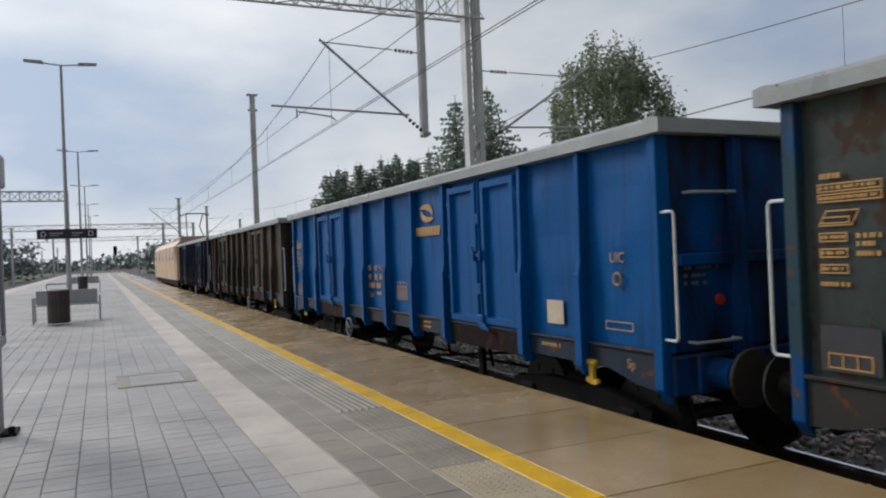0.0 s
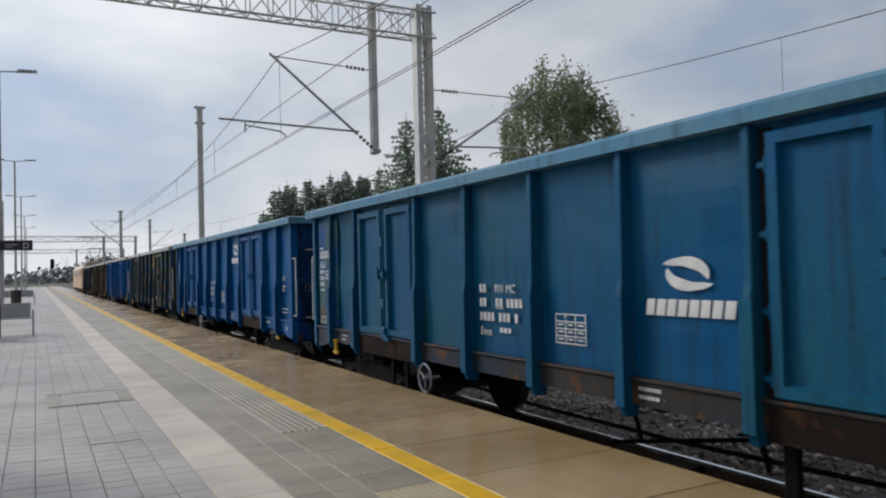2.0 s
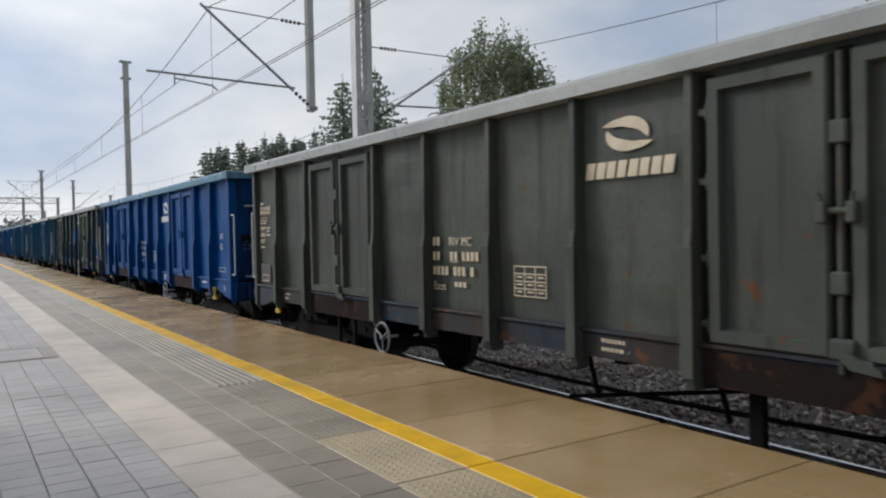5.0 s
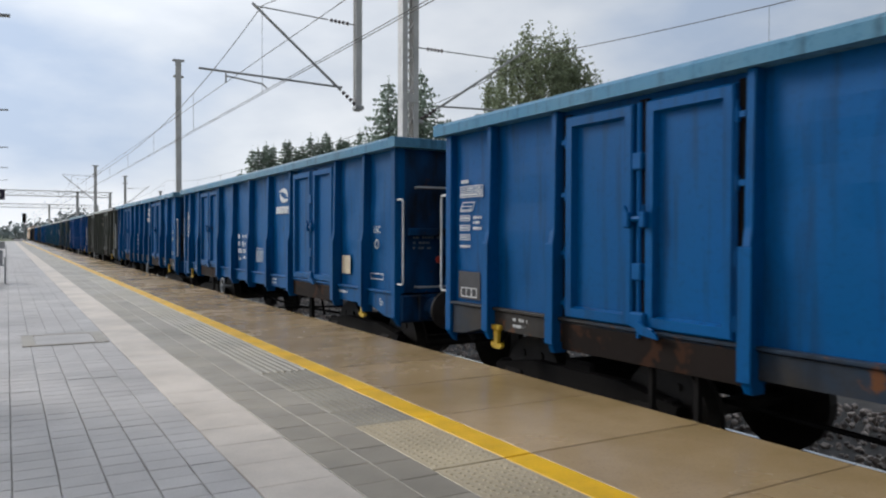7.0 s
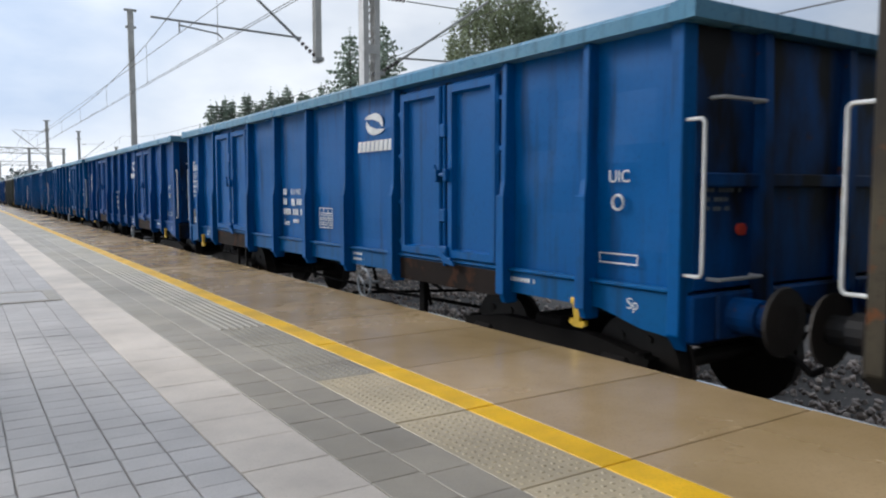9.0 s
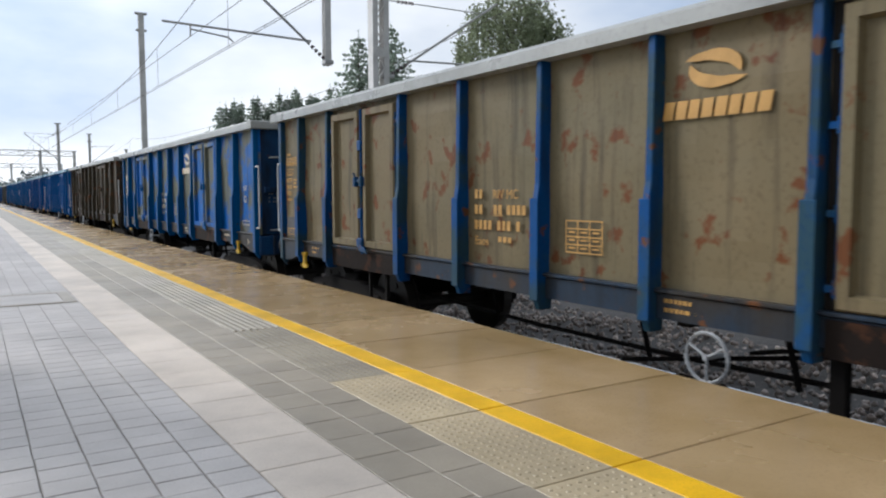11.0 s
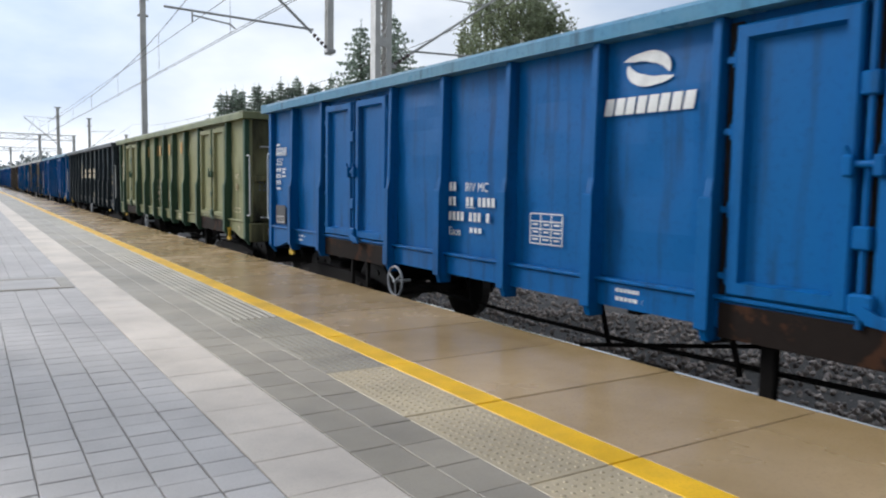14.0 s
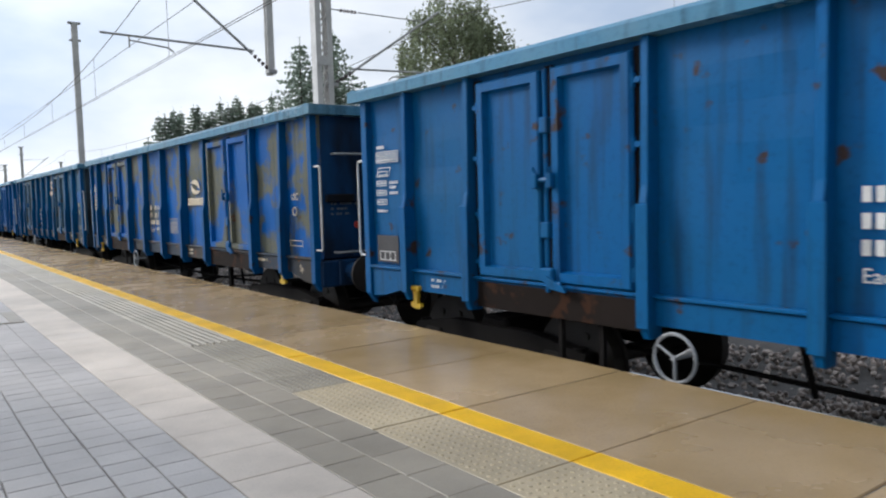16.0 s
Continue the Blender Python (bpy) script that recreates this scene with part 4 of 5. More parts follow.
def build_wagon(end_paint, body, door, rib, cap, sole, ink, word, kind="common", wheel_at=4.6, number=0):
    tail = {"common": "double side doors", "wide_bay": "double side doors", "smooth": "even ribs", "end_door": "end doors"}[kind]
    w = empty("open_freight_wagon", label=f"{word} ribbed steel open wagon with {tail}", category="freight wagon", group="wagons of the train")
    ribs, doors = KINDS[kind]
    half_turn = pose(0, 0, 0, 0, 0, 180)
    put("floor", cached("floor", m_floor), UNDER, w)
    put("cap", cached("cap", m_cap), cap, w, "worn top rim, pale from painted sky sheen")
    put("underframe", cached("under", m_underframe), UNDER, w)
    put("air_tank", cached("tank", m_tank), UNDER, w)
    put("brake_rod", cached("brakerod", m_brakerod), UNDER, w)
    for side in (-1, 1):
        flip = Matrix() if side < 0 else half_turn
        put("side_wall", cached("side", m_side), body, w, m=flip @ pose(-1.3, 0, 0))
        put("sole_bar", cached("sole", m_sole), sole, w, m=flip)
        for r in ribs:
            put("rib", cached("rib", m_rib), rib, w, m=flip @ pose(-1.3, r - HALF, ZB))
        for r in (0.06, L - 0.06):
            put("corner_post", cached("corner", m_corner), rib, w, m=flip @ pose(-1.3, r - HALF, ZB))
        for a, c in doors:
            mid = (a + c) / 2 - HALF
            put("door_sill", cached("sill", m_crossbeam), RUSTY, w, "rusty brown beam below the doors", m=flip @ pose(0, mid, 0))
            for s in (-1, 1):
                d = put("door", cached("door", m_door), door, w, m=flip @ pose(-1.3, mid + s * 0.465, ZB + 0.03))
                put("hinge", cached("hinges", m_hinges), rib, d, m=pose(0, s * 0.405, 0))
            # added strips paint the grimy slots' shade beside and between the leaves
            for off in (-0.905, 0.0, 0.905):
                put("hinge_post", cached("slotshade", m_slotshade), UNDER, w, "grimy black strip painting the slot shade beside the doors", m=flip @ pose(-1.3, mid + off, ZB + 0.03))
            put("lock", cached("lock", m_lock), rib, w, m=flip @ pose(-1.31, mid, ZB + 0.03))
    for end in (-1, 1):
        turn = Matrix() if end < 0 else half_turn
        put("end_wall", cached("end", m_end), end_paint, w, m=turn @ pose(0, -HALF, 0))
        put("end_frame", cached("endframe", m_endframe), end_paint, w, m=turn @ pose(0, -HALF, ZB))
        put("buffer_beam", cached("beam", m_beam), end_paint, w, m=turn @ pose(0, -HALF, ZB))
        for x in (-0.875, 0.875):
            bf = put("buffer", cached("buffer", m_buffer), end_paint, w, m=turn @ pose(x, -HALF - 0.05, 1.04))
            put("buffer_plate", cached("bufferplate", m_bufferplate), WHEEL, bf, "greasy dark steel disc")
        put("coupling", cached("coupler", m_coupler), UNDER, w, m=turn @ pose(0, -HALF - 0.05, 1.02))
        for x in (-0.45, 0.42):
            put("brake_hose", cached("hose", m_hose), UNDER, w, m=turn @ pose(x, -HALF - 0.05, 1.02))
        put("grab_handle", cached("grab", m_grab), WHITE, w, "white painted grab handle", m=turn @ pose(-1.335 if end < 0 else 1.335, -HALF - 0.03, ZB + 0.12))
        for z in (0.08, 1.33):
            put("end_rung", cached("rung", m_rung), STEEL, w, "grey rung on the end wall", m=turn @ pose(-0.85, -HALF - 0.03, ZB + z))
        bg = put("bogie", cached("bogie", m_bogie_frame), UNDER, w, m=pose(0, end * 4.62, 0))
        for y in (-0.9, 0.9):
            put("wheelset", cached("wheelset", m_wheelset), WHEEL, bg, m=pose(0, y, 0.46))
        put("hook", cached("hook", m_hook), HOOK, w, "yellow towing hook", m=pose(-1.345, end * (HALF - 1.0), ZB - 0.25))
    if ink is not None:
        stuff(put("end_stencil", cached("endbars", lambda: m_bars(4, 0.42, 0.26, 21)), DIM, w, "dim stencilled lines on the end wall", m=pose(-1.12, -HALF - 0.003, ZB + 0.78) @ Matrix.Rotation(radians(90), 4, "Z")))
    put("lamp_mark", cached("redmark", m_redmark), RED, w, "red end mark", m=pose(-0.75, -HALF - 0.005, ZB + 0.42))
    put("brake_wheel", cached("handwheel", m_handwheel), GREYPAINT, w, "pale brake wheel", m=pose(-1.42, wheel_at - HALF, 0.83) @ Matrix.Diagonal((0.8, 0.62, 0.62, 1)))
    put("step", cached("step", m_step), UNDER, w, m=pose(-1.28, HALF - 3.2, ZB - 0.22))
    if ink is None:
        return w
    x = -1.3275
    if kind == "smooth":
        put("ring_mark", cached("ringmark", m_ringmark), ink, w, m=pose(x, -HALF + 8.26, 2.15))
        for k, y in enumerate((7.53, 7.23, 6.93, 6.42, 6.08, 5.68, 5.2, 4.82, 4.42)):
            put("word_block", cached(f"bigword{k % 3}", lambda: m_blocks(1, (0.27, 0.31, 0.36)[k % 3], 0.36, 0.06, 0.9)), ink, w, m=pose(x, -HALF + y, 1.98))
        put("stencil_sign", cached("whitesign", m_signplate), ink, w, "white painted sign with a dark bar", m=pose(x, -HALF + 4.97, 1.22))
    elif kind == "end_door":
        for y in (8.6, 7.5, 7.15, 6.1, 5.75, 4.9):
            put("word_block", cached("oneletter", lambda: m_blocks(1, 0.24, 0.26, 0.05, 0.7, False)), ORANGE, w, "faded orange word block", m=pose(x, -HALF + y, 2.55))
    else:
        my, mz = MARK_AT.get(number, (4.5 if kind == "wide_bay" else 4.78, 2.7))
        put("mark", cached("swirl", m_swirl), ink, w, "two curved blades as a painted mark", m=pose(x, -HALF + my, mz))
        for k in range(8):
            put("word_block", cached(f"word{k % 3}", lambda: m_blocks(1, (0.1, 0.104, 0.098)[k % 3], 0.125, 0.18, 0.86, False)), ink, w, m=pose(x, -HALF + my + 0.43 - 0.108 * k, mz - 0.315))
    ny = 10.6 if kind == "smooth" else 7.45
    stuff(put("stencil", cached("num", m_number), ink, w, "stencilled lines of figures", m=pose(x, -HALF + ny, 1.96)))
    put("lettering", cached("riv", lambda: m_text("RIV MC", 0.122)), ink, w, m=pose(x, -HALF + ny - 0.29, 1.872))
    put("lettering", cached("eaos", lambda: m_text("Eaos", 0.12)), ink, w, m=pose(x, -HALF + ny, 1.425))
    stuff(put("stencil_table", cached("tab", lambda: m_table(0.42, 0.26, 4, 3)), ink, w, "stencilled load table", m=pose(x, -HALF + 6.12, 1.7 if kind != "smooth" else 1.46)))
    put("lettering", cached("uic", lambda: m_text("UIC", 0.13)), ink, w, m=pose(x, -HALF + 0.72, 1.98))
    if "rnd" not in CACHE:
        bm = bmesh.new()
        ring(bm, (0, 0, 0), 0.055, 0.01)
        CACHE["rnd"] = mesh("round_mark", bm)
    put("round_mark", CACHE["rnd"], ink, w, m=pose(x, -HALF + 0.62, 1.83))
    put("stencil_box", cached("box", lambda: m_table(0.38, 0.07, 1, 1)), ink, w, m=pose(x, -HALF + 0.8, 1.45))
    stuff(put("stencil", cached("front", m_front), ink, w, "thin painted limit table and frames", m=pose(x, HALF - 0.24, 2.5)))
    put("black_panel", cached("panel", m_panel), BLACK_PANEL, w, "black stencil panel", m=pose(x, HALF - 0.22, 1.45))
    put("stencil_table", cached("panel2", lambda: m_table(0.3, 0.09, 1, 3)), ink, w, m=pose(x - 0.005, HALF - 0.28, 1.4))
    stuff(put("stencil", cached("low", lambda: m_bars(1, 0.42, 0.08, 5)), ink, w, m=pose(-1.3455, -HALF + 1.9, ZB - 0.06)))
    stuff(put("stencil", cached("low2", lambda: m_bars(2, 0.36, 0.13, 8)), ink, w, m=pose(-1.3455, -HALF + 5.05, ZB - 0.05)))
    stuff(put("stencil", cached("low3", lambda: m_bars(2, 0.3, 0.12, 11)), ink, w, m=pose(-1.3455, -HALF + 11.55, ZB - 0.06)))
    put("lettering", cached("sp", lambda: m_text("Sp", 0.12)), ink, w, m=pose(-1.3465, -HALF + 0.5, ZB - 0.17))
    return w


def m_redmark():
    bm = bmesh.new()
    rod(bm, (0, 0, 0), (0, -0.03, 0), 0.045, seg=12)
    return mesh("lamp_mark", bm)


def m_panel():
    bm = bmesh.new()
    flat(bm, 0, -0.42, -0.17, 0.12)
    return mesh("black_panel", bm)


WAGONS = []


def patch(w, name, y0, y1, z0, z1, mat, label="", x=-1.3265):
    bm = bmesh.new()
    box(bm, -0.002, 0.0, y0 - HALF, y1 - HALF, z0, z1)
    part(name, bm, mat, w, label).location.x = x


def dress(w, n):
    """Painted patches, plates and stickers that set single wagons apart; places from the rear end."""
    blue, green = MATS["paint_vivid_blue"], MATS["paint_dark_green"]
    rows = {
        0: [(1.5, 1.8, 1.36, 1.6, CREAM)],
        1: [(6.72, 7.36, 1.62, 1.92, blue), (9.78, 10.1, 1.6, 2.2, blue), (0.3, 0.95, 1.3, 1.55, blue), (10.0, 10.3, 1.5, 1.9, blue)],
        3: [(11.72, 12.6, 1.27, 2.94, MATS["paint_teal_blue_blotched"])],
        5: [(5.21, 6.34, 1.82, 2.33, blue), (0.3, 0.7, 1.35, 1.65, blue)],
        9: [(1.5, 1.8, 1.4, 1.66, CREAM)],
        15: [(1.3, 1.6, 2.2, 2.42, MATS["paint_light_blue"]), (0.3, 0.85, 1.5, 1.62, blue)],
        17: [(4.72, 5.08, 1.27, 1.45, CREAM)],
        18: [(2.8, 3.6, 1.28, 1.5, green), (5.3, 5.9, 1.28, 1.42, green), (1.1, 1.4, 1.35, 1.6, CREAM)],
        20: [(10.75, 11.62, 1.27, 2.25, blue), (1.2, 1.75, 1.75, 2.08, blue), (0.35, 0.8, 2.1, 2.42, blue), (6.0, 6.3, 1.9, 2.1, blue)],
        21: [(11.1, 11.6, 1.9, 2.5, blue)],
        22: [(11.0, 11.05, 1.45, 1.5, RED)],
    }
    for y0, y1, z0, z1, mat in rows.get(n, ()):
        patch(w, "sheet_patch", y0, y1, z0, z1, mat, "flat painted patch")
    if n in (8, 11, 15):
        bm = bmesh.new()
        prism(bm, [(-0.95, 2.55), (-0.75, 2.55), (-0.85, 2.75)], 1, -HALF - 0.006, -HALF - 0.002)
        part("warning_sticker", bm, HOOK, w, "yellow warning triangle")
        bm = bmesh.new()
        rod(bm, (-0.85, -HALF - 0.006, 2.38), (-0.85, -HALF - 0.002, 2.38), 0.1, seg=18)
        part("round_sticker", bm, HOOK, w, "yellow round sticker")
    if n == 3:
        rnd = random.Random(31)
        bm = bmesh.new()
        p = Vector((0, 0.9 - HALF, 1.62))
        for i in range(26):
            q = p + Vector((0, -0.028, rnd.choice((-1, 1)) * rnd.uniform(0.06, 0.26)))
            q.z = min(1.95, max(1.36, q.z))
            rod(bm, p, q, 0.018, seg=4)
            p = q
        part("scribble", bm, WHITE, w, "white sprayed scribble").location.x = -1.325


def build_train():
    near = {-2, -1, 1, 5, 6, 8, 10, 11, 12, 15, 17}
    for i, row in enumerate(liveries()):
        w = build_wagon(*row, wheel_at={1: 4.28, 3: 8.62, 5: 4.26, 17: 4.95, 22: 8.62}.get(i - 2, 4.62 if i - 2 in near else 8.42), number=i - 2)
        dress(w, i - 2)
        WAGONS.append((w, i - 2))


build_train()


def build_engine():
    """Electric engine with two cabs."""
    e = empty("electric_locomotive", label="pale yellow six-axle electric locomotive with a raised pantograph", category="locomotive")
    bm = bmesh.new()
    hl = 9.0
    prism(bm, [(-1.5, 1.1), (-1.5, 3.1), (-1.2, 3.45), (1.2, 3.45), (1.5, 3.1), (1.5, 1.1)], 1, -hl + 0.5, hl - 0.5)
    for s in (-1, 1):
        y = s * (hl - 0.5)
        v = [(-1.5, 1.1), (-1.5, 3.1), (-1.2, 3.45), (1.2, 3.45), (1.5, 3.1), (1.5, 1.1)]
        a = [bm.verts.new((p[0], y, p[1])) for p in v]
        c = [bm.verts.new((p[0] * 0.93, s * (hl + (0.0 if p[1] < 2 else -0.35)), p[1])) for p in v]
        for i in range(6):
            bm.faces.new((a[i], a[(i + 1) % 6], c[(i + 1) % 6], c[i]))
        bm.faces.new(c)
    bmesh.ops.recalc_face_normals(bm, faces=bm.faces[:])
    part("body", bm, LOCO, e)
    bm = bmesh.new()
    rbox(bm, -1.0, 1.0, -7.2, -2.0, 3.44, 3.75, 0.08)
    rbox(bm, -0.9, 0.9, 0.0, 5.5, 3.44, 3.62, 0.05)
    part("roof_equipment", bm, LOCO_ROOF, e)
    bm = bmesh.new()
    for y in (-7.6, -5.5, -2.5, 0.5, 3.5, 6.8):
        for s in (-1, 1):
            rbox(bm, s * 1.5 - 0.02, s * 1.5 + 0.02, y - 0.35, y + 0.35, 2.3, 2.9, 0.015)
    for s in (-1, 1):
        rbox(bm, -1.1, -0.1, s * 8.87 - 0.05, s * 8.87 + 0.05, 2.3, 2.95, 0.02)
        rbox(bm, 0.1, 1.1, s * 8.87 - 0.05, s * 8.87 + 0.05, 2.3, 2.95, 0.02)
    part("window", bm, GLASSY, e, "dark cab and side windows")
    bm = bmesh.new()
    path_tube(bm, [(-0.5, -6.5, 3.75), (-0.4, -5.3, 4.4), (-0.5, -6.3, 5.15)], 0.035)
    path_tube(bm, [(0.5, -6.5, 3.75), (0.4, -5.3, 4.4), (0.5, -6.3, 5.15)], 0.035)
    for y in (-6.5, -6.1):
        path_tube(bm, [(-0.85, y, 5.05), (-0.55, y, 5.18), (0.55, y, 5.18), (0.85, y, 5.05)], 0.025)
    part("pantograph", bm, WHEEL, e)
    bm = bmesh.new()
    box(bm, -1.35, 1.35, -hl + 0.2, hl - 0.2, 0.75, 1.1)
    for y in (-6, 6):
        box(bm, -1.15, 1.15, y - 2.2, y + 2.2, 0.35, 0.8)
    part("bogie", bm, UNDER, e)
    for y in (-7.6, -6, -4.4, 4.4, 6, 7.6):
        put("wheelset", cached("wheelset", m_wheelset), WHEEL, e, m=pose(0, y, 0.46))
    return e


ENGINE = build_engine()


# ---- overhead line ----
PORTAL_Y = 18.9


def lattice(bm, p, q, w, h, n, r=0.02, leg=0.045):
    """A four-boomed lattice girder from p to q (along x or z)."""
    p, q = Vector(p), Vector(q)
    d = (q - p).normalized()
    u = Vector((0, 1, 0))
    v = d.cross(u)
    cs = [u * (sa * w / 2) + v * (sb * h / 2) for sa, sb in ((-1, -1), (1, -1), (1, 1), (-1, 1))]
    for c in cs:
        rod(bm, p + c, q + c, leg, seg=4)
    for i in range(n):
        a, b2 = p + (q - p) * (i / n), p + (q - p) * ((i + 1) / n)
        for k in range(4):
            c1, c2 = cs[k], cs[(k + 1) % 4]
            if i % 2:
                c1, c2 = c2, c1
            rod(bm, a + c1, b2 + c2, r, seg=4)
            rod(bm, a + cs[k], a + cs[(k + 1) % 4], r, seg=4)


def ins(bm, p, q, r=0.05, n=5):
    p, q = Vector(p), Vector(q)
    for i in range(n):
        a = p + (q - p) * (i / n)
        b2 = p + (q - p) * ((i + 0.6) / n)
        rod(bm, a, b2, r, r * 0.6, seg=8)


def cantilever(x, y, apex, foot_z, arm, top, parent):
    """A tubular cantilever on a post at x: apex (x, z), foot height, level arm (tip x, z), top tie (root z, tip z)."""
    s = 1 if apex[0] > x else -1
    span, rise = apex[0] - x, apex[1] - foot_z

    def on(z):
        return x + span * (z - foot_z) / rise
    bm = bmesh.new()
    rod(bm, (x + 0.18 * span, y, foot_z + 0.18 * rise), (apex[0] + s * 0.08, y, apex[1] + 0.07), 0.036)
    rod(bm, (x + s * 0.85, y, top[0] + (top[1] - top[0]) * 0.3), (on(top[1]), y, top[1]), 0.017)
    rod(bm, (on(arm[1]) - s * 0.2, y, arm[1] - 0.05), (arm[0], y, arm[1] + 0.04), 0.028)
    drop = arm[0] - s * 0.64
    rod(bm, (drop, y, arm[1] + 0.03), (drop, y, arm[1] - 0.25), 0.02)
    path_tube(bm, [(drop, y, arm[1] - 0.08), (drop - s * 0.2, y, arm[1] - 0.1), (drop - s * 0.9, y, arm[1] - 0.18), (drop - s * 1.02, y, arm[1] - 0.28)], 0.02)
    part("tube", bm, STEEL, parent)
    for a, c, r in (((x, foot_z), (x + 0.18 * span, foot_z + 0.18 * rise), 0.06), ((x + s * 0.3, top[0]), (x + s * 0.85, top[0] + (top[1] - top[0]) * 0.3), 0.055)):
        bm = bmesh.new()
        ins(bm, (a[0], y, a[1]), (c[0], y, c[1]), r)
        part("insulator", bm, DARK_INS, parent)
    bm = bmesh.new()
    rod(bm, (x, y, top[0]), (x + s * 0.3, y, top[0]), 0.018)
    rbox(bm, x - 0.12, x + 0.12, y - 0.12, y + 0.12, foot_z - 0.06, foot_z + 0.04, 0.01)
    part("bracket", bm, STEEL, parent)


def h_post(bm, x, y, z0, z1, w=0.2):
    t = 0.02
    box(bm, x - w / 2, x + w / 2, y - w / 2, y - w / 2 + t, z0, z1)
    box(bm, x - w / 2, x + w / 2, y + w / 2 - t, y + w / 2, z0, z1)
    box(bm, x - t / 2, x + t / 2, y - w / 2 + t, y + w / 2 - t, z0, z1)


def channel_mast(x, y, z0, z1, parent):
    """Two channel legs tied by lacing bars and a few plates."""
    for s in (-1, 1):
        bm = bmesh.new()
        cx = x + s * 0.17
        box(bm, cx - 0.078, cx + 0.078, y - 0.15, y - 0.135, z0, z1)
        box(bm, cx - 0.078, cx + 0.078, y + 0.135, y + 0.15, z0, z1)
        box(bm, min(cx + s * 0.063, cx + s * 0.078), max(cx + s * 0.063, cx + s * 0.078), y - 0.135, y + 0.135, z0, z1)
        bmesh.ops.remove_doubles(bm, verts=bm.verts[:], dist=0.002)
        part("leg", bm, CONC_MAST, parent)
    bm = bmesh.new()
    z, k = z0 + 0.3, 1
    while z + 0.42 < z1:
        for yy in (y - 0.12, y + 0.12):
            rod(bm, (x - k * 0.12, yy, z), (x + k * 0.12, yy, z + 0.42), 0.02, seg=4)
        z, k = z + 0.42, -k
    tagged(part("lacing", bm, CONC_MAST, parent), kind="stuff")
    for z in (z0 + 0.25, z0 + (z1 - z0) * 0.62, z1 - 0.2):
        bm = bmesh.new()
        rbox(bm, x - 0.24, x + 0.24, y - 0.165, y - 0.151, z - 0.12, z + 0.12, 0.003)
        part("tie_plate", bm, CONC_MAST, parent)


def build_portal():
    g = empty("overhead_line_portal", label="pale steel lattice portal carrying the overhead line over the platform", category="catenary portal")
    channel_mast(9.72, PORTAL_Y, -1.2, 8.75, g)
    channel_mast(-4.1, PORTAL_Y, 0.0, 8.75, g)
    bm = bmesh.new()
    lattice(bm, (-4.4, PORTAL_Y, 8.18), (10.05, PORTAL_Y, 8.18), 0.45, 0.72, 25, 0.016, 0.032)
    part("beam", bm, CONC_MAST, g)
    bm = bmesh.new()
    h_post(bm, 8.2, PORTAL_Y, 4.5, 8.6, 0.18)
    part("drop_post", bm, CONC_MAST, g)
    cantilever(8.22, PORTAL_Y, (5.45, 6.86), 4.6, (4.08, 5.14), (6.78, 6.87), g)
    cantilever(10.02, PORTAL_Y, (13.61, 6.71), 4.37, (13.5, 4.9), (6.42, 6.43), g)


def wire_pts(x, y0, y1, top, mid, span0, span):
    pts, y = [], y0
    while y <= y1:
        u = ((y - span0) % span) / span * 2 - 1
        pts.append((x, y, mid + (top - mid) * abs(u) ** 3))
        y += 2.0
    return pts


def build_wires():
    for x, top, low in ((TRACK, 6.9, 5.4), (TRACK_2, 6.75, 5.75)):
        bm = bmesh.new()
        for dx in (-0.04, 0.04):
            rod(bm, (x + dx, -45, 4.73), (x + dx, 330, 4.73), 0.008, seg=5)
        tagged(part("contact_wire", bm, WIRE, None), "taut grooved copper contact wire pair above the track", "overhead wire", "overhead wires")
        bm = bmesh.new()
        pts = wire_pts(x, -43.1, 330, top, low, PORTAL_Y, 62)
        path_tube(bm, pts, 0.011, 5)
        cat = tagged(part("messenger_wire", bm, WIRE, None), "sagging messenger wire with thin droppers", "overhead wire", "overhead wires")
        bm = bmesh.new()
        for p in pts[3::4]:
            rod(bm, (x, p[1], 4.73), p, 0.006, seg=4)
        part("droppers", bm, WIRE, cat)
    bm = bmesh.new()
    path_tube(bm, [(TRACK + 0.1, -43.1, 5.72), (TRACK + 0.1, PORTAL_Y, 5.7), (TRACK + 0.1, 81, 5.65), (TRACK, 330, 5.6)], 0.009, 5)
    tagged(part("auxiliary_wire", bm, WIRE, None), "thin auxiliary wire between contact and messenger wires", "overhead wire", "overhead wires")


def build_mast(x, y, top, group="line masts"):
    g = empty("overhead_line_mast", label="pale steel mast beside the tracks", category="mast", group=group)
    bm = bmesh.new()
    h_post(bm, x, y, -1.3, top, 0.26)
    part("post", bm, CONC_MAST, g)
    bm = bmesh.new()
    rbox(bm, x - 0.3, x + 0.3, y - 0.1, y + 0.1, top - 0.05, top + 0.05, 0.02)
    rbox(bm, x - 0.26, x + 0.26, y - 0.1, y + 0.1, top - 0.9, top - 0.8, 0.02)
    part("bracket", bm, STEEL, g)
    return g


build_portal()
build_wires()
build_mast(8.0, 42.0, 10.42)
M3 = build_mast(7.6, 81.0, 7.9)
cantilever(7.5, 81.0, (4.9, 6.75), 4.5, (3.6, 5.29), (6.86, 6.94), M3)
M4 = build_mast(12.2, 96.0, 8.1)
cantilever(12.2, 96.0, (14.8, 6.95), 4.7, (15.8, 5.09), (6.66, 6.74), M4)


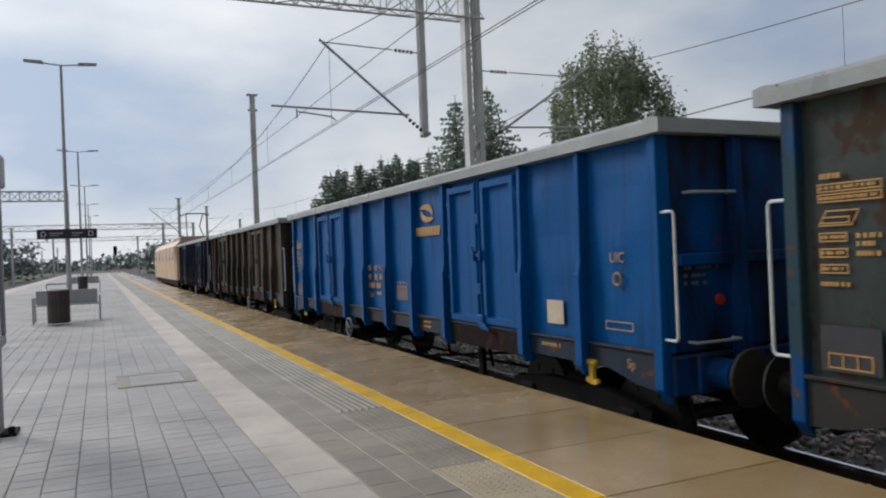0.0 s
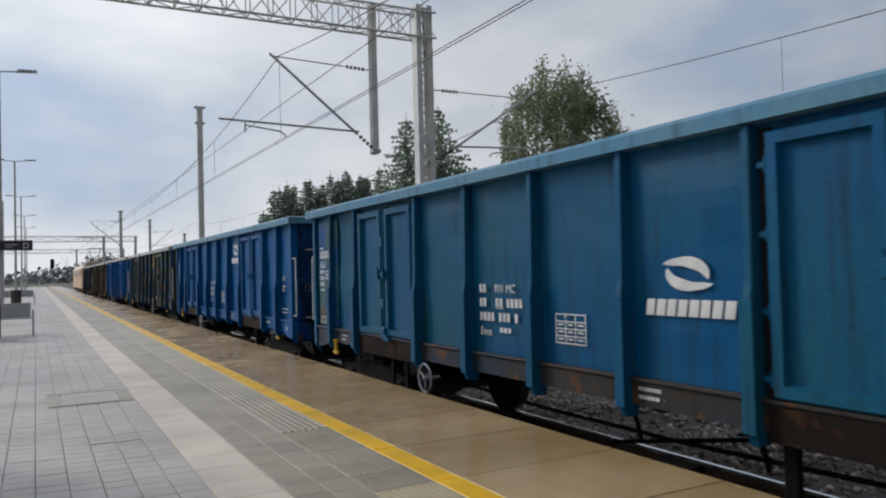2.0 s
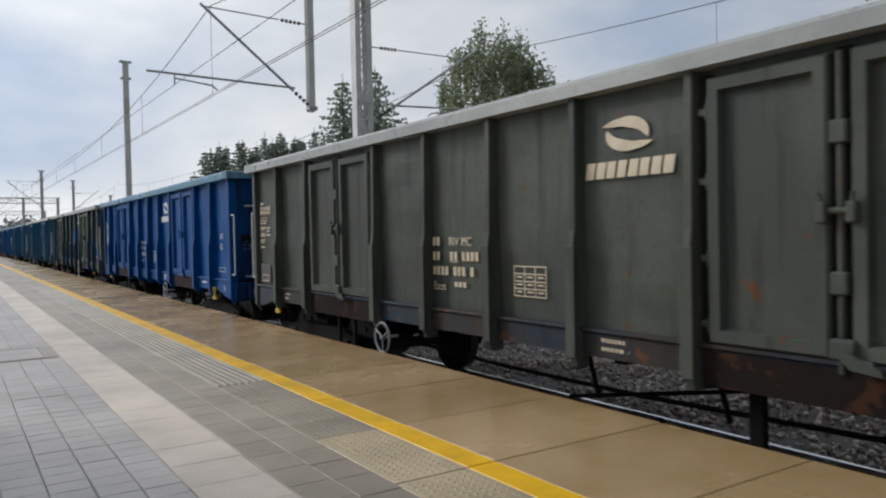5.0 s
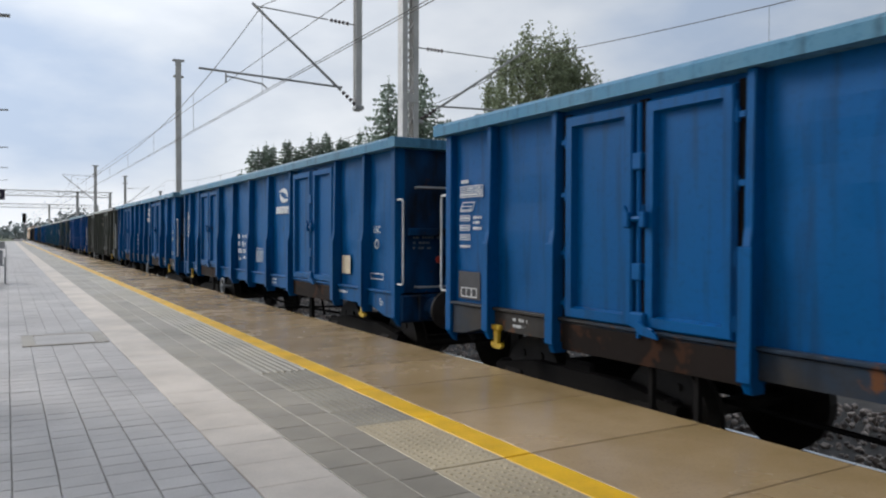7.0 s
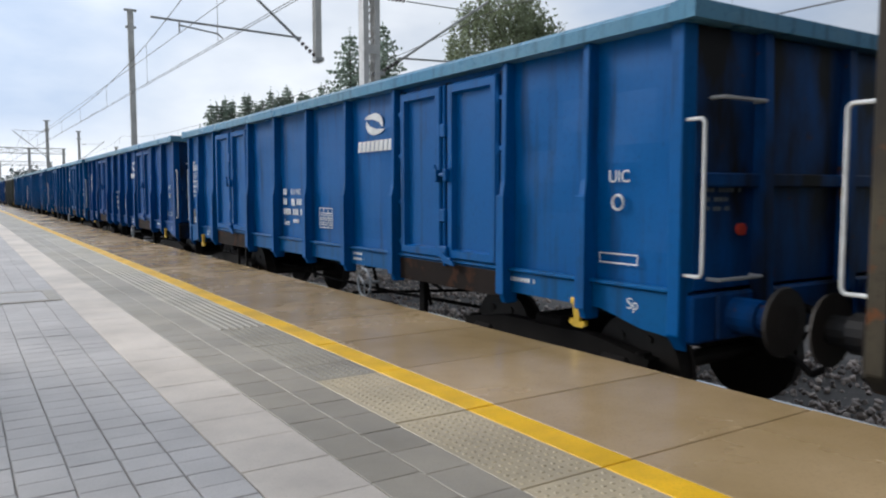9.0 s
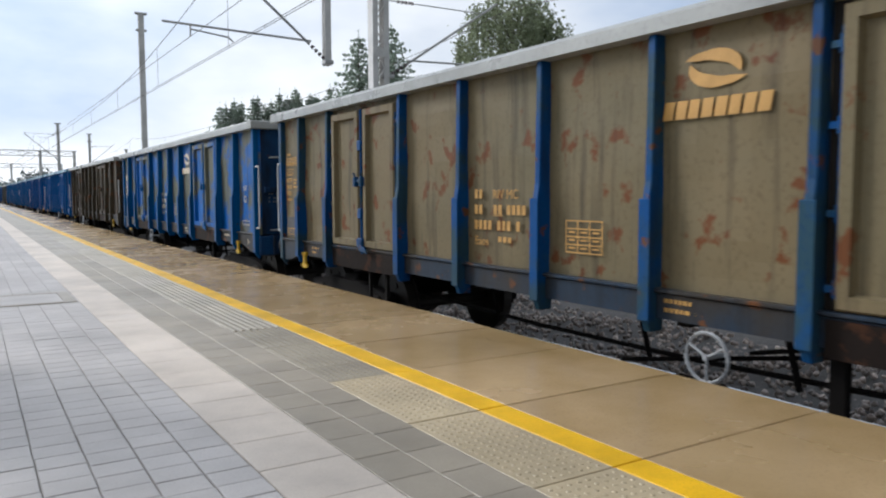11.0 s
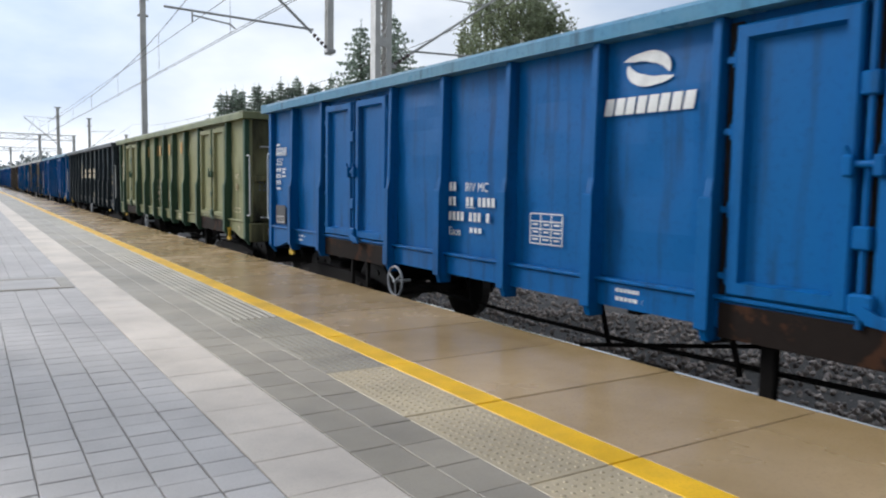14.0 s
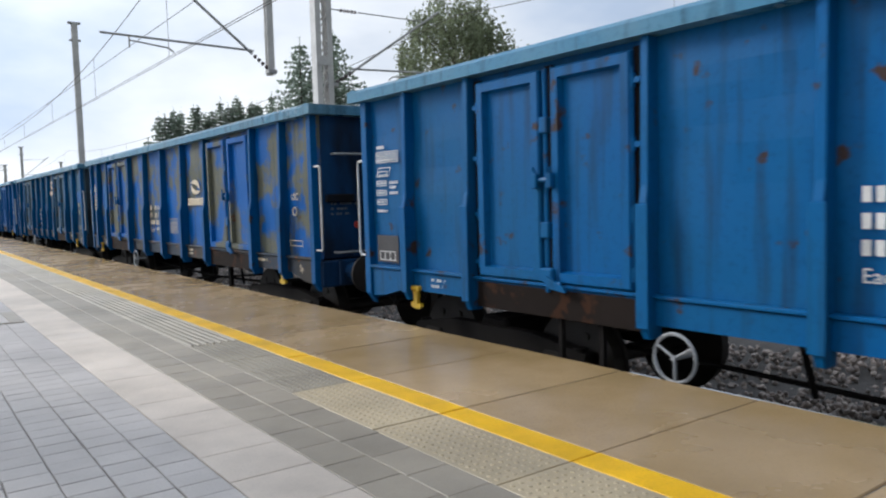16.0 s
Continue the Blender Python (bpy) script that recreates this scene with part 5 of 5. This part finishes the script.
# ---- platform furniture ----
def build_lamp(x, y, h):
    g = empty("platform_lamp", pose(x, y, 0), "tall grey platform lamp with two flat heads", "street lamp", "platform lamps")
    bm = bmesh.new()
    rod(bm, (0, 0, 0), (0, 0, h), 0.09, 0.05, 12)
    rod(bm, (0, 0, 0), (0, 0, 0.9), 0.1, 0.1, 12)
    part("pole", bm, STEEL, g)
    for s in (-1, 1):
        bm = bmesh.new()
        rod(bm, (0, 0, h - 0.03), (s * 0.7, 0, h + 0.04), 0.03)
        part("arm", bm, STEEL, g)
        bm = bmesh.new()
        prism(bm, [(s * 0.6, h + 0.01), (s * 1.3, h + 0.06), (s * 1.3, h + 0.12), (s * 0.65, h + 0.1)], 1, -0.14, 0.14)
        part("lamp_head", bm, GREYPAINT, g)


for k in range(5):
    build_lamp(-1.05, 33.5 + 25 * k, 9.4)


def build_sign():
    g = empty("platform_sign", pose(-1.03, 33.2, 2.68), "dark navy platform sign with white letters D", "sign")
    bm = bmesh.new()
    rbox(bm, -1.06, 1.06, -0.06, 0.06, -0.19, 0.19, 0.01)
    part("panel", bm, SIGN, g)
    bm = bmesh.new()
    rbox(bm, -0.12, 0.12, 0.055, 0.36, -0.06, 0.06, 0.01)
    part("bracket", bm, STEEL, g)
    me = m_text("D", 0.3)
    turn = Matrix.Rotation(radians(90), 4, "Z")
    for x in (-0.95, 0.72):
        put("letter", me, WHITE, g, m=pose(x, -0.063, -0.11) @ turn)
    bm = bmesh.new()
    for x0, x1 in ((-0.62, -0.15), (0.15, 0.55)):
        box(bm, x0, x1, -0.064, -0.06, 0.0, 0.05)
        box(bm, x0, x1 - 0.15, -0.064, -0.06, -0.08, -0.05)
    part("text_bars", bm, GREYPAINT, g)


build_sign()


def build_bin(x, y):
    g = empty("litter_bin", pose(x, y, 0), "dark slatted litter bin with a steel frame", "litter bin", "litter bins")
    bm = bmesh.new()
    rod(bm, (0, 0, 0.06), (0, 0, 0.78), 0.2, seg=20)
    part("liner", bm, UNDER, g)
    bm = bmesh.new()
    box(bm, -0.045, 0.045, -0.012, 0.012, 0.05, 0.82)
    me = mesh("slat", bm)
    for i in range(16):
        put("slat", me, BIN, g, m=pose(0, 0, 0, 0, 0, i * 22.5) @ pose(0, -0.235, 0))
    bm = bmesh.new()
    ring(bm, (0, 0, 0.84), 0.24, 0.02, "z")
    path_tube(bm, [(-0.24, 0, 0.82), (-0.24, 0, 0.98), (0.24, 0, 0.98), (0.24, 0, 0.82)], 0.02)
    part("rim", bm, STEEL, g)


def build_bench(x, y):
    g = empty("bench", pose(x, y, 0), "grey steel double bench with armrests beside the bin", "bench", "benches")
    for s in (-1, 1):
        bm = bmesh.new()
        path_tube(bm, [(s * 0.75, -0.35, 0), (s * 0.75, -0.35, 0.62), (s * 0.75, 0.35, 0.62), (s * 0.75, 0.35, 0)], 0.025)
        part("armrest", bm, STEEL, g)
    for y0 in (-0.3, -0.18, -0.06, 0.06, 0.18, 0.3):
        bm = bmesh.new()
        rbox(bm, -0.75, 0.75, y0 - 0.045, y0 + 0.045, 0.42, 0.45, 0.01)
        part("slat", bm, STEEL, g)
    bm = bmesh.new()
    rbox(bm, -0.7, 0.7, -0.02, 0.02, 0.45, 0.8, 0.01)
    part("backrest", bm, STEEL, g)


build_bin(-0.85, 20.5)
build_bench(-0.7, 21.6)
build_bin(-0.8, 46.0)
build_bench(-0.7, 47.2)


def build_cabinet():
    """Free-standing glazed timetable case along the platform, on two legs."""
    g = empty("timetable_case", pose(-0.79, 6.6, 0), "light grey glazed timetable case standing on two legs", "notice board")
    for y in (-0.9, 0.92):
        bm = bmesh.new()
        rbox(bm, -0.07, 0.09, y - 0.08, y + 0.08, 0.0, 0.76, 0.012)
        part("leg", bm, GREYPAINT, g)
        bm = bmesh.new()
        rbox(bm, -0.16, 0.2, y - 0.16, y + 0.16, 0.0, 0.02, 0.004)
        for sx in (-0.12, 0.16):
            rod(bm, (sx, y - 0.1, 0.02), (sx, y - 0.1, 0.07), 0.025)
        part("base_plate", bm, UNDER, g)
    bm = bmesh.new()
    for a in ((-1.0, 1.0, 0.74, 0.82), (-1.0, 1.0, 1.98, 2.06), (-1.0, -0.92, 0.82, 1.98), (0.92, 1.0, 0.82, 1.98), (-0.04, 0.04, 0.82, 1.98)):
        rbox(bm, -0.09, 0.13, *a, 0.01)
    part("frame", bm, GREYPAINT, g)
    for y in (-0.48, 0.48):
        bm = bmesh.new()
        box(bm, 0.105, 0.112, y - 0.44, y + 0.44, 0.82, 1.98)
        part("pane", bm, GLASSY, g, "reflective glass pane")
        bm = bmesh.new()
        box(bm, 0.0, 0.02, y - 0.4, y + 0.4, 0.9, 1.9)
        part("poster", bm, STRIP, g, "pale timetable sheet")
    bm = bmesh.new()
    rbox(bm, -0.12, 0.16, -1.04, 1.04, 2.06, 2.34, 0.02)
    part("header", bm, STEEL, g)
    bm = bmesh.new()
    rbox(bm, -0.02, 0.14, 0.34, 0.5, 2.34, 5.2, 0.012)
    part("mast", bm, GREYPAINT, g, "square grey post above the case")


build_cabinet()


def build_hatch():
    g = empty("manhole_cover", pose(0.64, 9.85, 0.004), "concrete framed rectangular manhole cover in the paving", "manhole cover")
    bm = bmesh.new()
    for a in ((-0.42, 0.42, -0.5, -0.4), (-0.42, 0.42, 0.4, 0.5), (-0.42, -0.3, -0.398, 0.398), (0.3, 0.42, -0.398, 0.398)):
        box(bm, *a, -0.03, 0.004)
    part("frame", bm, PAVER_DARK, g)
    bm = bmesh.new()
    rbox(bm, -0.29, 0.29, -0.39, 0.39, -0.03, 0.003, 0.004)
    part("lid", bm, PAVER, g)


build_hatch()


# ---- trees ----
def leaf_cloud(bm_lists, centre, n, spread, size, rnd, droop=0.0):
    verts, faces = bm_lists
    for _ in range(n):
        p = Vector(centre) + Vector((rnd.gauss(0, spread[0]), rnd.gauss(0, spread[1]), rnd.gauss(0, spread[2])))
        rot = Euler((rnd.uniform(-1.2, 1.2), rnd.uniform(-1.2, 1.2), rnd.uniform(0, 6.28))).to_matrix()
        s = size * rnd.uniform(0.6, 1.4)
        k = len(verts)
        for q in ((-s, 0, 0), (0, -s * 0.6, -s * droop), (s, 0, 0), (0, s * 0.6, s * 0.3)):
            verts.append(tuple(p + rot @ Vector(q)))
        faces.append((k, k + 1, k + 2, k + 3))


def build_spruce(x, y, h, base_r, seed, label="tall dark spruce with drooping layered boughs"):
    """A spire of whorls: each bough a drooping flat fan of hanging twigs, uneven in length."""
    rnd = random.Random(seed)
    g = empty("spruce_tree", pose(x, y, -1.3), label, "tree", "spruces")
    bm = bmesh.new()
    rod(bm, (0, 0, 0), (0, 0, h * 0.97), 0.22, 0.03, 8)
    part("trunk", bm, BARK, g)
    verts, faces = [], []
    z = h * 0.12
    while z < h - 0.4:
        f = (h - z) / (h * 0.88)
        r = base_r * (f ** 0.8) * rnd.uniform(0.82, 1.12) + 0.12
        arms = max(5, int(9 * f + 5))
        turn = rnd.uniform(0, 6.28)
        for a in range(arms):
            ang = turn + 6.283 * a / arms + rnd.uniform(-0.25, 0.25)
            ln = r * rnd.choice((0.6, 0.8, 0.92, 1.0, 1.12))
            steps = max(3, int(ln / 0.36))
            ca, sa = math.cos(ang), math.sin(ang)
            for s in range(1, steps + 1):
                t = s / steps
                wide = 0.1 + 0.42 * ln * t * (1.08 - t)
                pz = z - 0.34 * ln * t + 0.2 * ln * t * t
                for _ in range(4):
                    side = rnd.uniform(-wide, wide)
                    c = (ca * ln * t - sa * side, sa * ln * t + ca * side, pz - 0.25 * abs(side) - rnd.uniform(0, 0.12))
                    leaf_cloud((verts, faces), c, 1, (0.05, 0.05, 0.04), 0.13 + 0.09 * min(1.0, f * 2), rnd, 0.9)
        z += 0.36 + 0.3 * f
    leaf_cloud((verts, faces), (0, 0, h - 0.35), 14, (0.07, 0.07, 0.28), 0.1, rnd)
    sheet("crown", verts, faces, SPRUCE, g)


def build_birch(x, y, top, seed):
    """A broad crown of hanging leafy twigs in uneven lobes."""
    rnd = random.Random(seed)
    g = empty("birch_tree", pose(x, y, -1.3), "broad leafy birch with hanging twigs", "tree")
    h = top + 1.3
    bm = bmesh.new()
    rod(bm, (0, 0, 0), (0.2, 0, h * 0.45), 0.35, 0.24, 10)
    rod(bm, (0.2, 0, h * 0.45), (0.0, 0.3, h * 0.92), 0.24, 0.04, 8)
    verts, faces = [], []
    # inner mass, then upright lobes with hanging strands round it
    for i in range(34):
        u, ang = rnd.uniform(-1, 0.7), rnd.uniform(0, 6.283)
        rr = math.sqrt(1 - u * u) * rnd.uniform(0.1, 0.68)
        leaf_cloud((verts, faces), (4.7 * rr * math.cos(ang), 4.7 * rr * math.sin(ang), h - 6.2 + u * 4.6), 170, (0.75, 0.75, 0.7), 0.17, rnd)
    for i in range(52):
        u, ang = -1 + 1.97 * (i + 0.5) / 52, i * 2.39996 + rnd.uniform(-0.2, 0.2)
        rr = math.sqrt(1 - u * u)
        wide = (5.0 - 1.2 * max(0.0, u)) * rnd.uniform(0.78, 1.08)
        c = Vector((wide * rr * math.cos(ang), wide * rr * math.sin(ang), h - 6.3 + u * 5.2 * rnd.uniform(0.88, 1.06)))
        rod(bm, (0.1, 0.1, max(3.0, c.z - 0.6 * Vector((c.x, c.y)).length - 1)), c, 0.06, 0.012, 5)
        tall = rnd.uniform(0.5, 0.85)
        leaf_cloud((verts, faces), c, 120, (0.42, 0.42, tall), 0.15, rnd)
        leaf_cloud((verts, faces), c + Vector((0, 0, tall * 1.7)), 22, (0.16, 0.16, 0.3), 0.11, rnd)
        for _ in range(7):
            p = c + Vector((rnd.gauss(0, 0.6), rnd.gauss(0, 0.6), 0.2))
            for k in range(9):
                leaf_cloud((verts, faces), p - Vector((0, 0, 0.24 * k)), 5, (0.09, 0.09, 0.12), 0.11, rnd)
    part("trunk", bm, BARK, g)
    sheet("crown", verts, faces, BIRCH, g)


build_birch(38.1, 50.0, 18.2, 3)
build_birch(39.6, 14.6, 17.0, 8)
build_spruce(33.99, 70.0, 18.7, 6.6, 5)
build_spruce(38.3, 71.0, 20.2, 7.0, 6)
rt = random.Random(9)
for i in range(21):
    u = i / 20
    build_spruce(26.9 + 16.5 * u + rt.uniform(-0.3, 0.3), 100 + rt.uniform(-2, 2), (11.5 if i == 0 else 13.5 + 3.6 * u) + rt.uniform(-0.7, 1.2), 3.5, 20 + i, "dark spruce in a dense row of spruces")


# ---- far side ----
def build_far_portal(y, x0, x1, top, posts):
    g = empty("far_line_portal", label="distant pale lattice portal over the station tracks", category="catenary portal", group="far portals")
    bm = bmesh.new()
    lattice(bm, (x0, y, top), (x1, y, top), 0.5, 0.9, 18, 0.035, 0.06)
    part("beam", bm, CONC_MAST, g)
    for x in posts:
        bm = bmesh.new()
        h_post(bm, x, y, -1.3, top + 0.5, 0.4)
        part("post", bm, CONC_MAST, g)


build_far_portal(80, -17, -2.4, 8.1, (-16.8, -2.6))
build_far_portal(142, -34, 16, 8.0, (-33.5, 10.5, 15.6))
build_far_portal(205, -40, 20, 8.0, (-39.5, -10, 9.0, 19.6))


def build_thicket(x, y, w, h, seed):
    rnd = random.Random(seed)
    g = empty("far_bush_clump", pose(x, y, -1.3), "distant clump of leafy trees in haze-tinted colour", "trees", "far clumps")
    verts, faces = [], []
    for i in range(46):
        ang = rnd.uniform(0, 6.28)
        c = (rnd.uniform(-1, 1) * w / 2, rnd.gauss(0, 1.5), h * rnd.uniform(0.1, 0.85))
        leaf_cloud((verts, faces), c, 40, (0.9, 0.9, 0.7), 0.35, rnd)
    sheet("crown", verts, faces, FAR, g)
    bm = bmesh.new()
    rod(bm, (0, 0, 0), (0, 0, h * 0.6), 0.25, 0.1)
    part("trunk", bm, BARK, g)


build_thicket(-17, 150, 13, 8.5, 1)
build_thicket(-33, 165, 12, 7, 2)
build_thicket(14.5, 190, 9, 8, 3)


def build_far_woods():
    rnd = random.Random(12)
    verts, faces = [], []
    for i in range(900):
        x = rnd.uniform(-260, 160)
        c = (x, rnd.uniform(420, 470), -1 + rnd.uniform(0, 6.5 + 2.5 * math.sin(x * 0.06)))
        leaf_cloud((verts, faces), c, 9, (2.2, 2.0, 1.4), 1.3, rnd)
    tagged(sheet("far_woods", verts, faces, FAR), "low haze-tinted line of woods on the horizon", "woods", kind="stuff")


build_far_woods()


def build_signal(x, y):
    g = empty("railway_signal", pose(x, y, -1.2), "distant light signal on a grey post", "signal")
    bm = bmesh.new()
    rod(bm, (0, 0, 0), (0, 0, 6.2), 0.09)
    part("post", bm, STEEL, g)
    bm = bmesh.new()
    rbox(bm, -0.35, 0.35, -0.1, 0.1, 4.6, 6.4, 0.05)
    part("head", bm, UNDER, g)


build_signal(3.0, 165)
for k in range(5):
    build_mast(-10.0 - 6 * (k % 3), 110 + 38 * k, 6.6)
    build_mast(18.5, 110 + 60 * k, 7.2)

build_paving(platform)


# ---- movement ----
# way of the train by half seconds, uneven as the clip's own clock is
WAY = {0.0: 5.1, 0.5: 13.56, 1.0: 23.43, 1.5: 32.76, 2.0: 41.85, 2.5: 51.03, 3.0: 60.54, 3.5: 69.59, 6.0: 116.54, 6.5: 125.85, 7.0: 135.07, 7.5: 144.38, 8.0: 153.59, 8.5: 162.96,
       11.0: 209.59, 11.5: 218.85, 12.0: 228.92, 12.5: 238.18, 13.0: 247.48, 13.5: 257.02, 14.0: 266.22, 14.5: 275.55, 15.0: 285.01, 15.5: 294.4, 16.0: 303.69}


def way(t):
    """How far the train has gone, evenly between the known times."""
    before, after = max(k for k in WAY if k <= t), min(k for k in WAY if k >= t)
    return WAY[before] if before == after else WAY[before] + (WAY[after] - WAY[before]) * (t - before) / (after - before)


def motions():
    times = [k * 0.5 for k in range(33)]
    for w, n in WAGONS:
        walk(w, [(t, pose(TRACK, way(t) - PITCH * n + HALF, RAILZ)) for t in times])
    walk(ENGINE, [(t, pose(TRACK, way(t) + PITCH * 2 + L + 1.0 + 9.2, RAILZ)) for t in times])


motions()
